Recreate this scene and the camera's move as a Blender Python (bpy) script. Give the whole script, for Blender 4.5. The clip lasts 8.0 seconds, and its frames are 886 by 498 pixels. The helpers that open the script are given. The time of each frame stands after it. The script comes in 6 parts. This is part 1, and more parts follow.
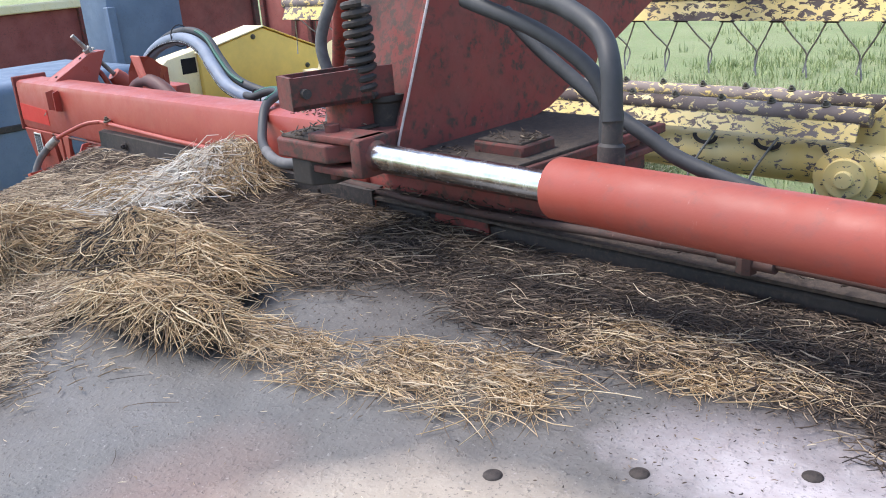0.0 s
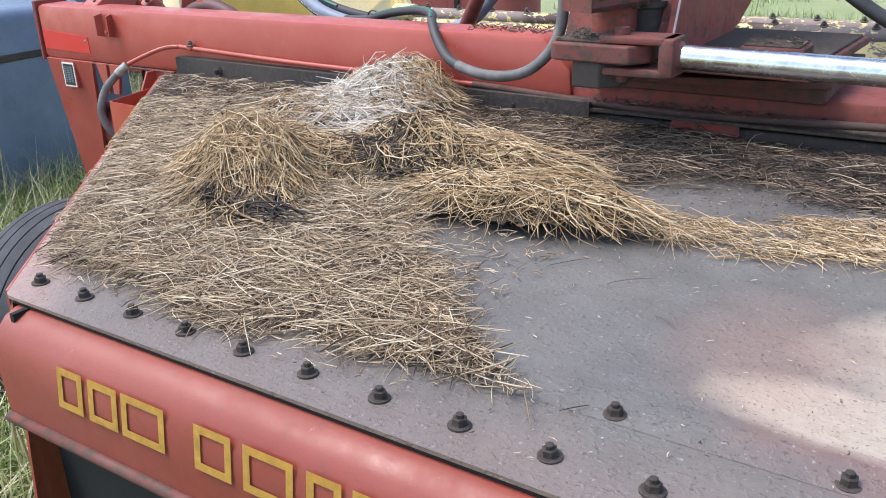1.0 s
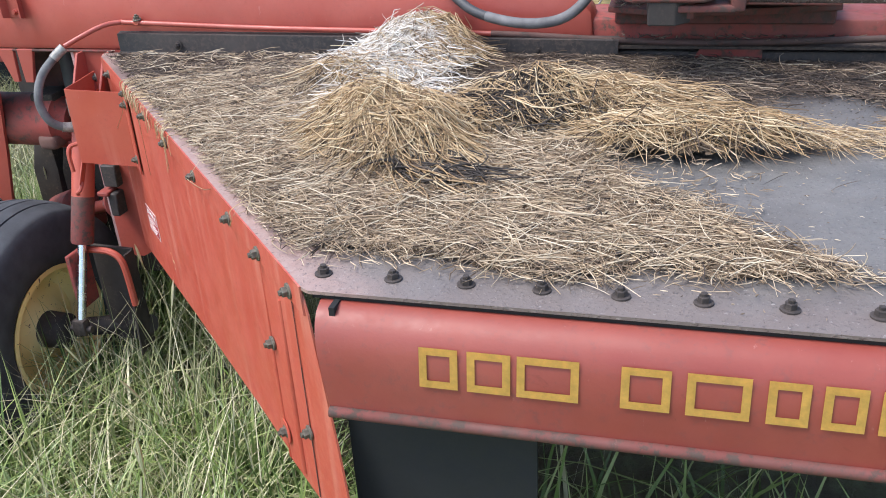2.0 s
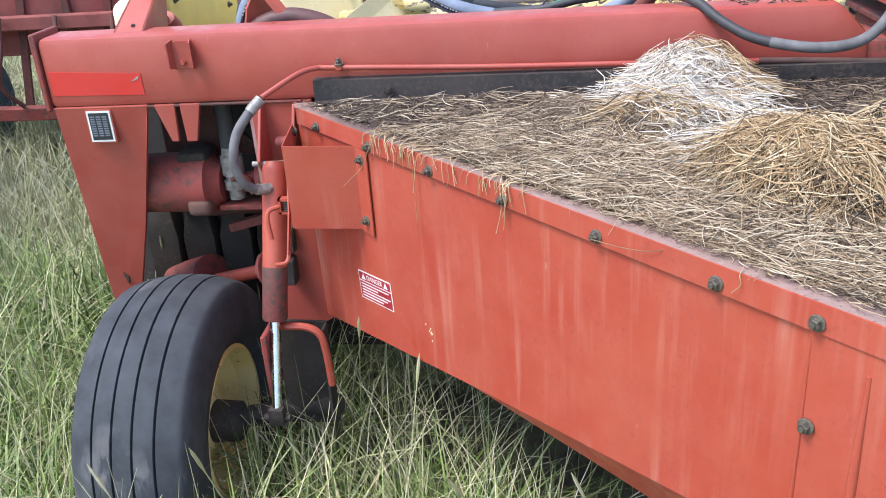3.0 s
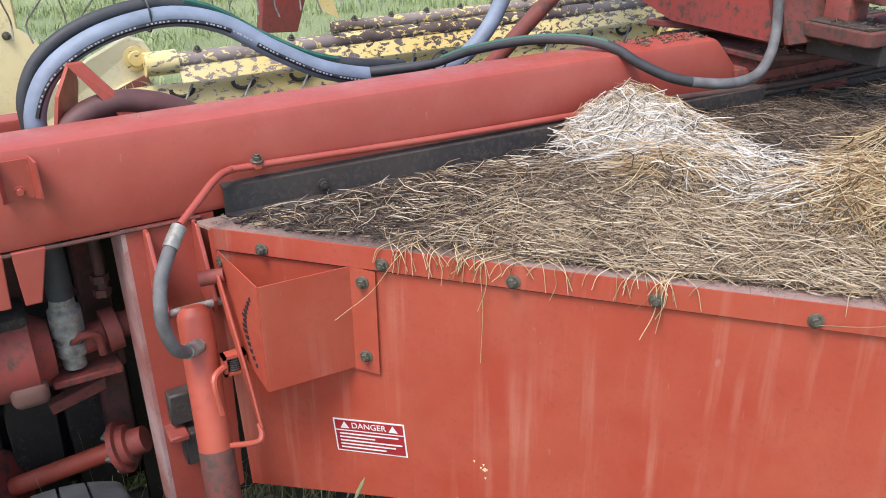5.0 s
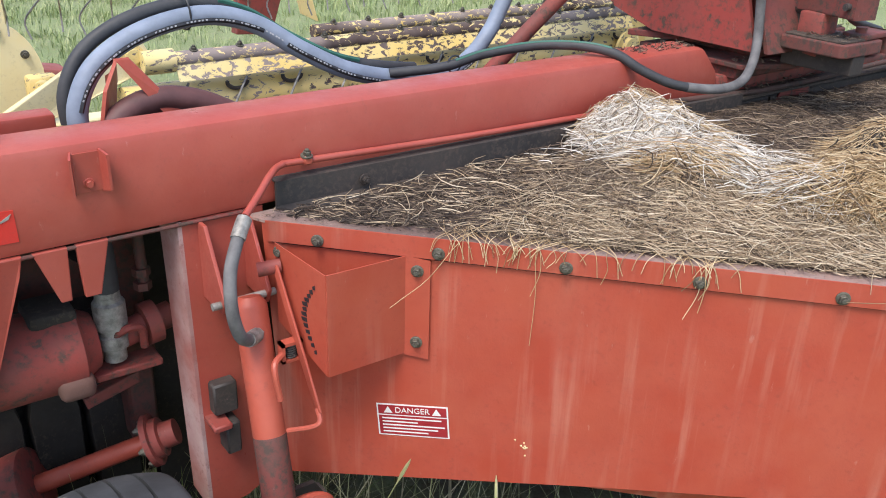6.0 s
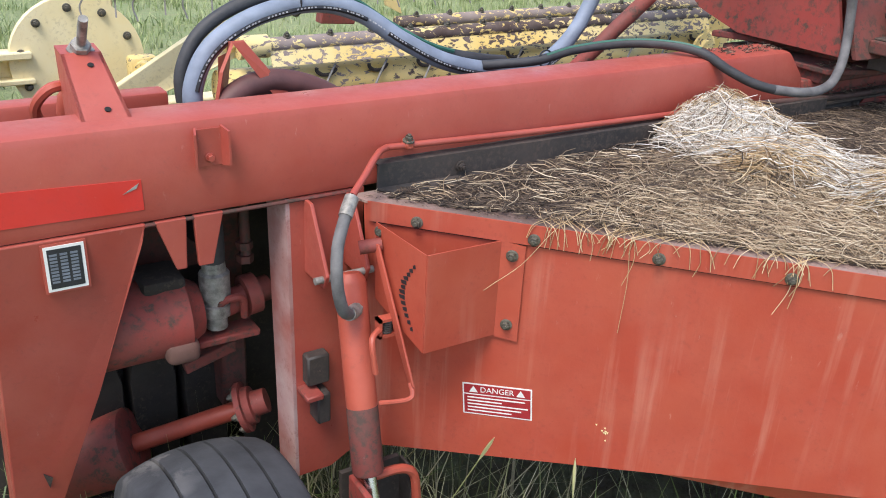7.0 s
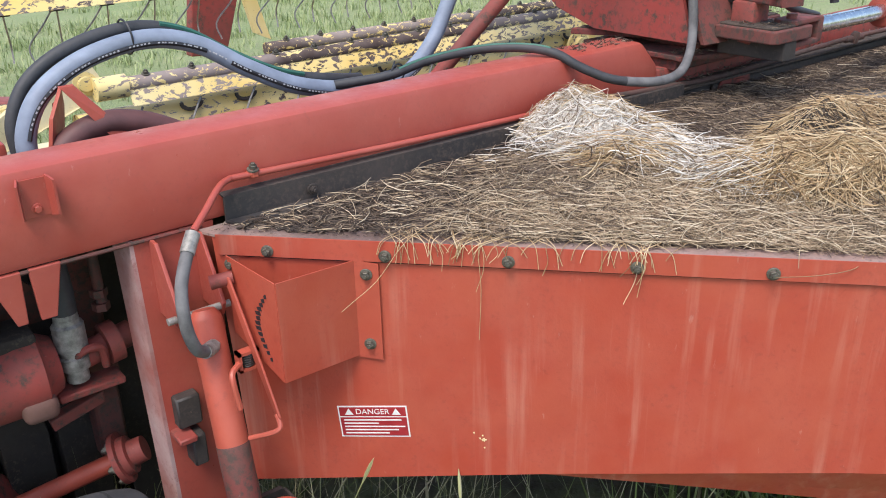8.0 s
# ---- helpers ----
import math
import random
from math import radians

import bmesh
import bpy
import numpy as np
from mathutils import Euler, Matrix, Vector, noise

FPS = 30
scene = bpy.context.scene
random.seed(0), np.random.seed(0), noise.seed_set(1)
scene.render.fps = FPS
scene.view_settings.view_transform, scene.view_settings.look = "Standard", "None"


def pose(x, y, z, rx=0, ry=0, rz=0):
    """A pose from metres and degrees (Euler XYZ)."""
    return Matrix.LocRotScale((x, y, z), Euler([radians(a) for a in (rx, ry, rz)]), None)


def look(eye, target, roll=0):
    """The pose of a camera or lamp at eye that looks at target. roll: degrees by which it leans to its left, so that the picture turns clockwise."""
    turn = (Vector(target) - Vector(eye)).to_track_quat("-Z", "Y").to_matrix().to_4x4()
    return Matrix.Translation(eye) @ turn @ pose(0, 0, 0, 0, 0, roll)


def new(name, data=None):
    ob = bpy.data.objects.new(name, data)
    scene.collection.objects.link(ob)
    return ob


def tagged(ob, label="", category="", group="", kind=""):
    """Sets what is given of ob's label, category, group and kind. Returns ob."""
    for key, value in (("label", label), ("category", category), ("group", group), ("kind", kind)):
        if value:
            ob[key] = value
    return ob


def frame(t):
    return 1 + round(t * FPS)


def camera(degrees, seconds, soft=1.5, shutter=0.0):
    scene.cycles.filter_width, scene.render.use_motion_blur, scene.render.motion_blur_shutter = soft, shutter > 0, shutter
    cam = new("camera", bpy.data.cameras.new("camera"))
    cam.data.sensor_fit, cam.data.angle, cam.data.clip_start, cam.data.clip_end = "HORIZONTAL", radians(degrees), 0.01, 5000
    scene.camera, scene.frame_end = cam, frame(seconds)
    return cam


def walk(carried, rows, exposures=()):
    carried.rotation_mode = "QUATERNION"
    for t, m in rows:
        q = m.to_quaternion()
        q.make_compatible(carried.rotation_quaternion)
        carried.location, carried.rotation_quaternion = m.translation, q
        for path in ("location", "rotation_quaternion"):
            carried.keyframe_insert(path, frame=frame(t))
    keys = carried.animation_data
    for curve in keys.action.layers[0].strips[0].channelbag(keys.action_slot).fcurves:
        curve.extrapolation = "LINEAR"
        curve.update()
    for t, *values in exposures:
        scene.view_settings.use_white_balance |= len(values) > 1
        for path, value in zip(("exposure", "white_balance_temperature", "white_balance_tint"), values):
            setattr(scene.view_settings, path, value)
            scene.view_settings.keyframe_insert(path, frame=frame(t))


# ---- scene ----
cam = camera(53.6, 8.0, soft=1.0)
PATH = [
    (0, (1.731, -0.028, 1.742), (0.37, 1.282, 1.087), -4.6),
    (0.5, (1.501, -0.417, 1.766), (0.342, 1.035, 1.026), -2.2),
    (0.8, (1.298, -0.552, 1.748), (0.225, 0.964, 1.007), -0.7),
    (1, (1.109, -0.616, 1.691), (0.064, 0.913, 0.937), -2.1),
    (1.2, (0.933, -0.688, 1.668), (-0.074, 0.836, 0.854), -4.3),
    (2.3, (0.245, -1.017, 1.774), (-0.072, 0.753, 0.899), -2.0),
    (2.5, (0.067, -1.0, 1.756), (-0.215, 0.792, 0.912), -2.0),
    (3, (-0.492, -0.926, 1.756), (-0.728, 0.878, 0.925), -4.0),
    (3.5, (-0.844, -0.909, 1.78), (-0.759, 0.863, 0.857), -6.8),
    (4, (-1.119, -0.733, 1.812), (-0.801, 1.021, 0.903), -5.0),
    (4.5, (-1.271, -0.461, 1.816), (-0.785, 1.269, 0.938), -7.0),
    (4.8, (-1.342, -0.366, 1.818), (-0.655, 1.299, 0.946), -3.3),
    (5, (-1.443, -0.327, 1.822), (-0.552, 1.25, 0.975), -0.8),
    (5.2, (-1.538, -0.302, 1.84), (-0.5, 1.185, 0.997), 0.5),
    (6.3, (-1.762, -0.255, 1.828), (-0.678, 1.207, 0.998), 1.8),
    (6.5, (-1.798, -0.249, 1.83), (-0.76, 1.246, 1.002), 2.8),
    (7, (-1.836, -0.262, 1.83), (-0.835, 1.252, 0.99), 3.1),
    (7.5, (-1.832, -0.278, 1.837), (-0.831, 1.239, 1.001), 3.3),
    (7.7, (-1.81, -0.296, 1.838), (-0.799, 1.216, 1.006), 2.7),
    (8, (-1.691, -0.347, 1.835), (-0.575, 1.101, 1.025), -1.4),
]
walk(cam, [(t, look(eye, target, roll)) for t, eye, target, roll in PATH], exposures=[(0.0, 0.62, 6350, 10), (1.0, 0.66, 6420, 10), (2.5, 0.79, 6120, 10), (3.0, 0.80, 6080, 10), (4.0, 0.77, 6250, 10), (5.0, 0.49, 6480, 10), (6.5, 0.45, 6550, 10), (8.0, 0.43, 6520, 10)])

# ---- light ----
world = bpy.data.worlds.new("sky")
scene.world = world
world.use_nodes = True
wn = world.node_tree.nodes
sky = wn.new("ShaderNodeTexSky")
sky.sky_type = "NISHITA"
sky.sun_disc = False
sky.sun_elevation = radians(61)
sky.sun_rotation = radians(240)
sky.air_density = 1.0
sky.dust_density = 2.0
sky.ozone_density = 0.6
wn["Background"].inputs[1].default_value = 0.23
world.node_tree.links.new(sky.outputs[0], wn["Background"].inputs[0])
sun_data = bpy.data.lights.new("sun", "SUN")
sun_data.energy = 2.2
sun_data.angle = radians(24)
sun_data.color = (1.0, 0.965, 0.92)
sun = new("sun", sun_data)
sun.matrix_world = look((0, 0, 10), (4.8, 2.8, 0))


# ---- materials ----
class Nodes:
    """Short hand for building one node material."""

    def __init__(self, name, rough=0.6, metal=0.0):
        self.m = bpy.data.materials.new(name)
        self.m.use_nodes = True
        self.t = self.m.node_tree
        self.bsdf = self.t.nodes["Principled BSDF"]
        self.bsdf.inputs["Roughness"].default_value = rough
        self.bsdf.inputs["Metallic"].default_value = metal
        self.pos = self.add("ShaderNodeTexCoord").outputs["Object"]

    def add(self, kind):
        return self.t.nodes.new(kind)

    def link(self, a, b):
        self.t.links.new(a, b)

    def mapped(self, scale, place=(0, 0, 0), turn=(0, 0, 0)):
        n = self.add("ShaderNodeMapping")
        n.inputs["Location"].default_value = place
        n.inputs["Rotation"].default_value = turn
        n.inputs["Scale"].default_value = scale
        self.link(self.pos, n.inputs["Vector"])
        return n.outputs[0]

    def noise(self, scale, detail=4.0, rough=0.55, vec=None, distort=0.0):
        n = self.add("ShaderNodeTexNoise")
        n.inputs["Scale"].default_value = scale
        n.inputs["Detail"].default_value = detail
        n.inputs["Roughness"].default_value = rough
        n.inputs["Distortion"].default_value = distort
        self.link(vec or self.pos, n.inputs["Vector"])
        return n.outputs["Fac"]

    def ramp(self, fac, stops):
        n = self.add("ShaderNodeValToRGB")
        e = n.color_ramp.elements
        while len(e) < len(stops):
            e.new(0.5)
        for s, (p, c) in zip(e, stops):
            s.position = p
            s.color = (*c, 1) if isinstance(c, tuple) else (c, c, c, 1)
        self.link(fac, n.inputs[0])
        return n.outputs[0]

    def mix(self, fac, a, b, mode="MIX"):
        n = self.add("ShaderNodeMix")
        n.data_type = "RGBA"
        n.blend_type = mode
        for v, s in ((fac, n.inputs[0]), (a, n.inputs[6]), (b, n.inputs[7])):
            if isinstance(v, (int, float)):
                s.default_value = v if s.type == "VALUE" else (v, v, v, 1)
            elif isinstance(v, tuple):
                s.default_value = (*v, 1)
            else:
                self.link(v, s)
        return n.outputs[2]

    def math(self, op, a, b=0.0):
        n = self.add("ShaderNodeMath")
        n.operation = op
        for v, s in ((a, n.inputs[0]), (b, n.inputs[1])):
            if isinstance(v, (int, float)):
                s.default_value = v
            else:
                self.link(v, s)
        return n.outputs[0]

    def blob(self, x, y, rx, ry, soft=0.5, wander=0.4, scale=4.0):
        """A mask, 1 inside an uneven ellipse on the xy plane of the thing."""
        sep = self.add("ShaderNodeSeparateXYZ")
        self.link(self.pos, sep.inputs[0])
        dx = self.math("DIVIDE", self.math("SUBTRACT", sep.outputs[0], x), rx)
        dy = self.math("DIVIDE", self.math("SUBTRACT", sep.outputs[1], y), ry)
        d = self.math("SQRT", self.math("ADD", self.math("MULTIPLY", dx, dx), self.math("MULTIPLY", dy, dy)))
        d = self.math("ADD", d, self.math("MULTIPLY", self.math("SUBTRACT", self.noise(scale, 6, 0.65), 0.5), wander * 3))
        return self.ramp(d, [(max(0.0, 1 - soft), 1.0), (1.0, 0.0)])

    def bump(self, height, strength=0.3, dist=0.003):
        n = self.add("ShaderNodeBump")
        n.inputs["Strength"].default_value = strength
        n.inputs["Distance"].default_value = dist
        self.link(height, n.inputs["Height"])
        self.link(n.outputs[0], self.bsdf.inputs["Normal"])

    def done(self, color, rough=None):
        if isinstance(color, tuple):
            self.bsdf.inputs["Base Color"].default_value = (*color, 1)
        else:
            self.link(color, self.bsdf.inputs["Base Color"])
        if rough is not None:
            self.link(rough, self.bsdf.inputs["Roughness"])
        return self.m


def paint(name, base, faded, dirt, dirt_amount=0.35, rough=0.5, streaks=0.0, fine=90.0, cover=0.0):
    """Weathered enamel: faded clouds, dirt specks, optional runs of pale dust down the sheet."""
    n = Nodes(name, rough)
    cloud = n.noise(5.0, 5, 0.6)
    c = n.mix(n.ramp(cloud, [(0.35, 0.0), (0.7, 1.0)]), base, faded)
    speck = n.noise(fine, 5, 0.7)
    patch = n.noise(11.0, 6, 0.7)
    both = n.math("MULTIPLY", n.ramp(speck, [(0.52 - cover * 0.6, 0.0), (0.66 - cover * 0.6, 1.0)]), n.ramp(patch, [(0.42 - cover, 0.0), (0.62 - cover, 1.0)]))
    c = n.mix(n.math("MULTIPLY", both, dirt_amount * 2), c, dirt)
    big = n.ramp(n.noise(2.6, 6, 0.62), [(0.5 - cover, 0.0), (0.72 - cover, 1.0)])
    c = n.mix(n.math("MULTIPLY", big, dirt_amount), c, dirt)
    scuff = n.ramp(n.noise(34, 7, 0.75, distort=0.6), [(0.63, 0.0), (0.69, 1.0)])
    c = n.mix(n.math("MULTIPLY", scuff, 0.30), c, tuple(v * 0.55 for v in base))
    pale = n.ramp(n.noise(1.0, 6, 0.7, n.mapped((60, 60, 22), (4, 2, 7))), [(0.66, 0.0), (0.72, 1.0)])
    c = n.mix(n.math("MULTIPLY", pale, 0.25), c, (0.55, 0.34, 0.28))
    if streaks:
        run = n.noise(1.0, 5, 0.6, n.mapped((26, 26, 1.6)))
        fade = n.ramp(n.noise(3.0, 3), [(0.38, 0.0), (0.62, 1.0)])
        run = n.math("MULTIPLY", n.ramp(run, [(0.52, 0.0), (0.74, 1.0)]), fade)
        c = n.mix(n.math("MULTIPLY", run, streaks), c, (0.62, 0.33, 0.24))
    n.bump(n.math("ADD", n.noise(180, 4), n.math("MULTIPLY", patch, 2.0)), 0.12, 0.002)
    r = n.ramp(patch, [(0.3, rough - 0.1), (0.7, min(1, rough + 0.25))])
    return n.done(c, r)


RED = paint("red_paint", (0.36, 0.062, 0.036), (0.46, 0.098, 0.062), (0.13, 0.055, 0.045), 0.16, 0.42)
RED_BEAM = paint("red_beam_paint", (0.36, 0.062, 0.043), (0.41, 0.096, 0.070), (0.20, 0.06, 0.048), 0.16, 0.36)
RED_PANEL = paint("red_panel_paint", (0.395, 0.058, 0.032), (0.44, 0.090, 0.052), (0.25, 0.05, 0.033), 0.20, 0.45, streaks=0.42)
# front sheet's red, darkened for the weaker light on that face
RED_FRONT_SHADED = paint("red_front_shaded", (0.215, 0.038, 0.026), (0.265, 0.058, 0.040), (0.12, 0.05, 0.044), 0.25, 0.45)
RED_DIRTY = paint("red_dirty_paint", (0.30, 0.046, 0.036), (0.25, 0.062, 0.050), (0.085, 0.048, 0.036), 0.60, 0.65, cover=0.05, fine=45.0)
RED_DARK = paint("red_dark_paint", (0.19, 0.036, 0.030), (0.18, 0.056, 0.046), (0.070, 0.043, 0.034), 0.65, 0.7, cover=0.09, fine=50.0)
RED_CYL = paint("red_cylinder_paint", (0.32, 0.054, 0.034), (0.36, 0.080, 0.055), (0.17, 0.065, 0.055), 0.34, 0.48, fine=40.0)
RUST_RED = paint("rusty_red_paint", (0.25, 0.062, 0.052), (0.33, 0.10, 0.082), (0.07, 0.05, 0.045), 0.5, 0.7)
BLACK_STEEL = paint("dark_steel", (0.025, 0.023, 0.023), (0.042, 0.038, 0.037), (0.080, 0.060, 0.050), 0.5, 0.65, cover=0.08)
# grime of real parts, also the dark of the added backing sheets
GRIME_AND_SHADE = paint("grime_and_shade", (0.028, 0.023, 0.021), (0.050, 0.040, 0.034), (0.09, 0.07, 0.055), 0.4, 0.75)
BLUE = paint("blue_grey_paint", (0.12, 0.17, 0.25), (0.17, 0.23, 0.32), (0.10, 0.12, 0.15), 0.25, 0.5)
CREAM = paint("cream_paint", (0.88, 0.74, 0.40), (0.92, 0.82, 0.54), (0.35, 0.26, 0.12), 0.2, 0.5)
REFLECT = paint("reflector_tape", (0.58, 0.030, 0.022), (0.62, 0.045, 0.035), (0.35, 0.05, 0.04), 0.12, 0.35)


def rust_yellow(name, amount, rust=(0.060, 0.036, 0.030)):
    """Yellow enamel that has flaked off in crisp patches."""
    n = Nodes(name, 0.55)
    yellow = n.mix(n.ramp(n.noise(4, 4), [(0.3, 0.0), (0.7, 1.0)]), (0.78, 0.56, 0.17), (0.82, 0.68, 0.34))
    metal = n.mix(n.ramp(n.noise(14, 5), [(0.3, 0.0), (0.75, 1.0)]), rust, (0.17, 0.135, 0.125))
    # broad pale areas of the bare metal stand for its sheen
    metal = n.mix(n.ramp(n.noise(1.7, 4), [(0.48, 0.0), (0.62, 1.0)]), metal, n.mix(n.noise(22, 5), (0.20, 0.155, 0.14), (0.36, 0.30, 0.275)))
    chip = n.noise(1.0, 7, 0.62, n.mapped((34, 60, 60)), 0.7)
    mask = n.ramp(chip, [(0.5 - amount * 0.3 + 0.12, 0.0), (0.5 - amount * 0.3 + 0.145, 1.0)])
    n.bump(n.math("ADD", n.math("MULTIPLY", mask, -1.0), n.math("MULTIPLY", n.noise(120), 0.4)), 0.4, 0.002)
    return n.done(n.mix(mask, yellow, metal), n.ramp(mask, [(0.0, 0.45), (1.0, 0.8)]))


YELLOW = rust_yellow("chipped_yellow_paint", -0.05)
YELLOW_WORN = rust_yellow("worn_yellow_paint", 0.36)
YELLOW_SPOT = rust_yellow("spotted_yellow_paint", 0.16)
YELLOW_BARE = rust_yellow("bared_yellow_paint", 0.66)


def deck_paint():
    """Old red sheet under caked grey dust, bare and sandy where it has been rubbed."""
    n = Nodes("deck_sheet", 0.5)
    grey = n.mix(n.ramp(n.noise(7, 6, 0.65), [(0.3, 0.0), (0.7, 1.0)]), (0.092, 0.086, 0.079), (0.160, 0.152, 0.141))
    mauve = n.ramp(n.noise(3.2, 5, 0.6), [(0.42, 0.0), (0.68, 1.0)])
    c = n.mix(n.math("MULTIPLY", mauve, 0.45), grey, (0.145, 0.125, 0.112))
    front = n.blob(0.7, -0.10, 2.2, 0.20, 0.6, 0.3, 5)
    c = n.mix(n.math("MULTIPLY", front, 0.34), c, (0.20, 0.125, 0.098))
    edge = n.blob(-0.35, 0.25, 0.42, 0.42, 0.3, 0.25, 5)
    c = n.mix(n.math("MULTIPLY", edge, 0.45), c, (0.30, 0.19, 0.16))
    sep = n.add("ShaderNodeSeparateXYZ")
    n.link(n.pos, sep.inputs[0])
    inner = n.math("ADD", n.math("MULTIPLY", n.math("ADD", sep.outputs[0], 1.027), 0.73267), n.math("MULTIPLY", n.math("SUBTRACT", sep.outputs[1], 1.053), 0.68058))
    inner = n.math("ADD", inner, n.math("MULTIPLY", n.math("SUBTRACT", n.noise(26, 6, 0.7), 0.5), 0.10))
    rubbed = n.ramp(inner, [(0.0, 1.0), (0.10, 0.0)])
    c = n.mix(n.math("MULTIPLY", rubbed, 0.8), c, n.mix(n.noise(50, 4), (0.29, 0.15, 0.12), (0.40, 0.30, 0.26)))
    corner = n.blob(-0.72, 0.98, 0.42, 0.26, 0.5, 0.3, 6)
    c = n.mix(n.math("MULTIPLY", corner, 0.8), c, n.mix(n.noise(70, 5), (0.085, 0.055, 0.044), (0.16, 0.105, 0.085)))
    red = n.blob(1.30, 0.16, 0.36, 0.18, 0.7, 0.35, 5)
    c = n.mix(n.math("MULTIPLY", red, 0.42), c, (0.40, 0.135, 0.105))
    pale = n.math("MAXIMUM", n.blob(1.34, 0.36, 0.39, 0.26, 0.28, 0.22, 4.5), n.blob(1.02, 0.20, 0.16, 0.075, 0.4, 0.2, 6))
    c = n.mix(n.math("MULTIPLY", pale, 0.95), c, n.mix(n.noise(30, 5), (0.30, 0.243, 0.187), (0.46, 0.39, 0.315)))
    bare = n.blob(1.40, 0.31, 0.28, 0.19, 0.45, 0.40, 6)
    c = n.mix(n.math("MULTIPLY", bare, 0.8), c, n.mix(n.noise(24, 5, 0.7), (0.36, 0.11, 0.085), (0.46, 0.24, 0.20)))
    pale2 = n.blob(1.50, 0.74, 0.30, 0.16, 0.6, 0.4, 6)
    c = n.mix(n.math("MULTIPLY", pale2, 0.8), c, n.mix(n.noise(40, 5), (0.38, 0.30, 0.30), (0.66, 0.62, 0.63)))
    rim = n.blob(0.93, 0.30, 0.14, 0.20, 0.8, 0.4, 5)
    c = n.mix(n.math("MULTIPLY", rim, 0.35), c, (0.28, 0.14, 0.10))
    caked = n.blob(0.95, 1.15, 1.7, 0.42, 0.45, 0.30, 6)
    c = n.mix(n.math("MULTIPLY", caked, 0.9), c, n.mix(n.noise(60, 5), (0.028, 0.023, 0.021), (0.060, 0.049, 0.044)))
    crumbs = n.ramp(n.noise(170, 3, 0.6), [(0.60, 0.0), (0.66, 1.0)])
    c = n.mix(n.math("MULTIPLY", crumbs, 0.6), c, (0.045, 0.036, 0.034))
    dust = n.ramp(n.noise(130, 3, 0.6, n.mapped((1, 1, 1), (3, 5, 0))), [(0.64, 0.0), (0.70, 1.0)])
    c = n.mix(n.math("MULTIPLY", dust, 0.4), c, (0.42, 0.38, 0.36))
    n.bump(n.math("ADD", n.math("ADD", n.noise(150, 4), n.math("MULTIPLY", n.ramp(n.noise(75, 4, 0.6), [(0.56, 0.0), (0.70, 1.0)]), 0.9)), n.math("MULTIPLY", n.noise(22, 5), 1.2)), 0.42, 0.003)
    return n.done(c, n.ramp(n.noise(9, 5), [(0.3, 0.45), (0.75, 0.72)]))


DECK = deck_paint()


def plain(name, color, rough, metal=0.0, vary=0.25, scale=40.0, bump=0.1):
    n = Nodes(name, rough, metal)
    dark = tuple(v * (1 - vary) for v in color)
    lite = tuple(min(1, v * (1 + vary)) for v in color)
    f = n.noise(scale, 5, 0.65)
    c = n.mix(n.ramp(f, [(0.3, 0.0), (0.7, 1.0)]), dark, lite)
    n.bump(n.noise(scale * 4, 4), bump, 0.002)
    return n.done(c, n.ramp(f, [(0.3, max(0.05, rough - 0.1)), (0.7, min(1, rough + 0.12))]))


CHROME = plain("chrome_rod", (0.62, 0.63, 0.65), 0.22, 1.0, 0.2, 35, 0.04)
ZINC = plain("zinc_fitting", (0.30, 0.285, 0.26), 0.6, 0.5, 0.5, 60)
RUST_BOLT = plain("rusty_bolt", (0.060, 0.048, 0.042), 0.7, 0.4, 0.5, 120, 0.4)
SIDE_BOLT = plain("weathered_bolt", (0.13, 0.12, 0.095), 0.55, 0.5, 0.5, 120, 0.3)
def tyre_mat():
    n = Nodes("tyre_rubber", 0.85)
    c = n.mix(n.ramp(n.noise(14, 6), [(0.3, 0.0), (0.7, 1.0)]), (0.026, 0.029, 0.034), (0.056, 0.061, 0.069))
    smear = n.noise(1.0, 5, 0.6, n.mapped((16, 9, 5), (0, 0, 0), (0.5, 0.0, 0.3)))
    here = n.ramp(n.noise(4.0, 3), [(0.50, 0.0), (0.64, 1.0)])
    c = n.mix(n.math("MULTIPLY", n.math("MULTIPLY", n.ramp(smear, [(0.52, 0.0), (0.58, 1.0)]), here), 0.4), c, (0.30, 0.29, 0.28))
    n.bump(n.noise(120, 4), 0.3, 0.002)
    return n.done(c)


RUBBER = tyre_mat()
HOSE = plain("black_hose", (0.042, 0.042, 0.045), 0.6, 0.0, 0.35, 30)
HOSE_GREY = plain("grey_blue_hose", (0.20, 0.235, 0.30), 0.55, 0.0, 0.22, 14)
HOSE_GREEN = plain("green_stripe", (0.03, 0.12, 0.085), 0.6)
HOSE_DUSTY = plain("dusty_hose", (0.13, 0.125, 0.125), 0.7, 0.0, 0.4, 25)
HOSE_BROWN = plain("brown_hose", (0.11, 0.045, 0.042), 0.6, 0.0, 0.4, 12)
WHITE = plain("white_print", (0.75, 0.74, 0.70), 0.5, 0, 0.08)
BLACK = plain("black_print", (0.022, 0.022, 0.025), 0.5, 0, 0.2)
DECAL_RED = plain("red_print", (0.33, 0.025, 0.03), 0.45, 0, 0.12)
GOLD = plain("yellow_letter_paint", (0.66, 0.42, 0.10), 0.55, 0, 0.15, 90)
CURTAIN = plain("black_rubber_curtain", (0.012, 0.012, 0.013), 0.8, 0, 0.3)
TINE = plain("spring_wire", (0.36, 0.33, 0.30), 0.5, 0.6, 0.4, 50)
TOTE = plain("tote_plastic", (0.62, 0.70, 0.74), 0.4, 0, 0.08)
SEAL = plain("black_gap", (0.010, 0.009, 0.009), 0.9, 0, 0.2)


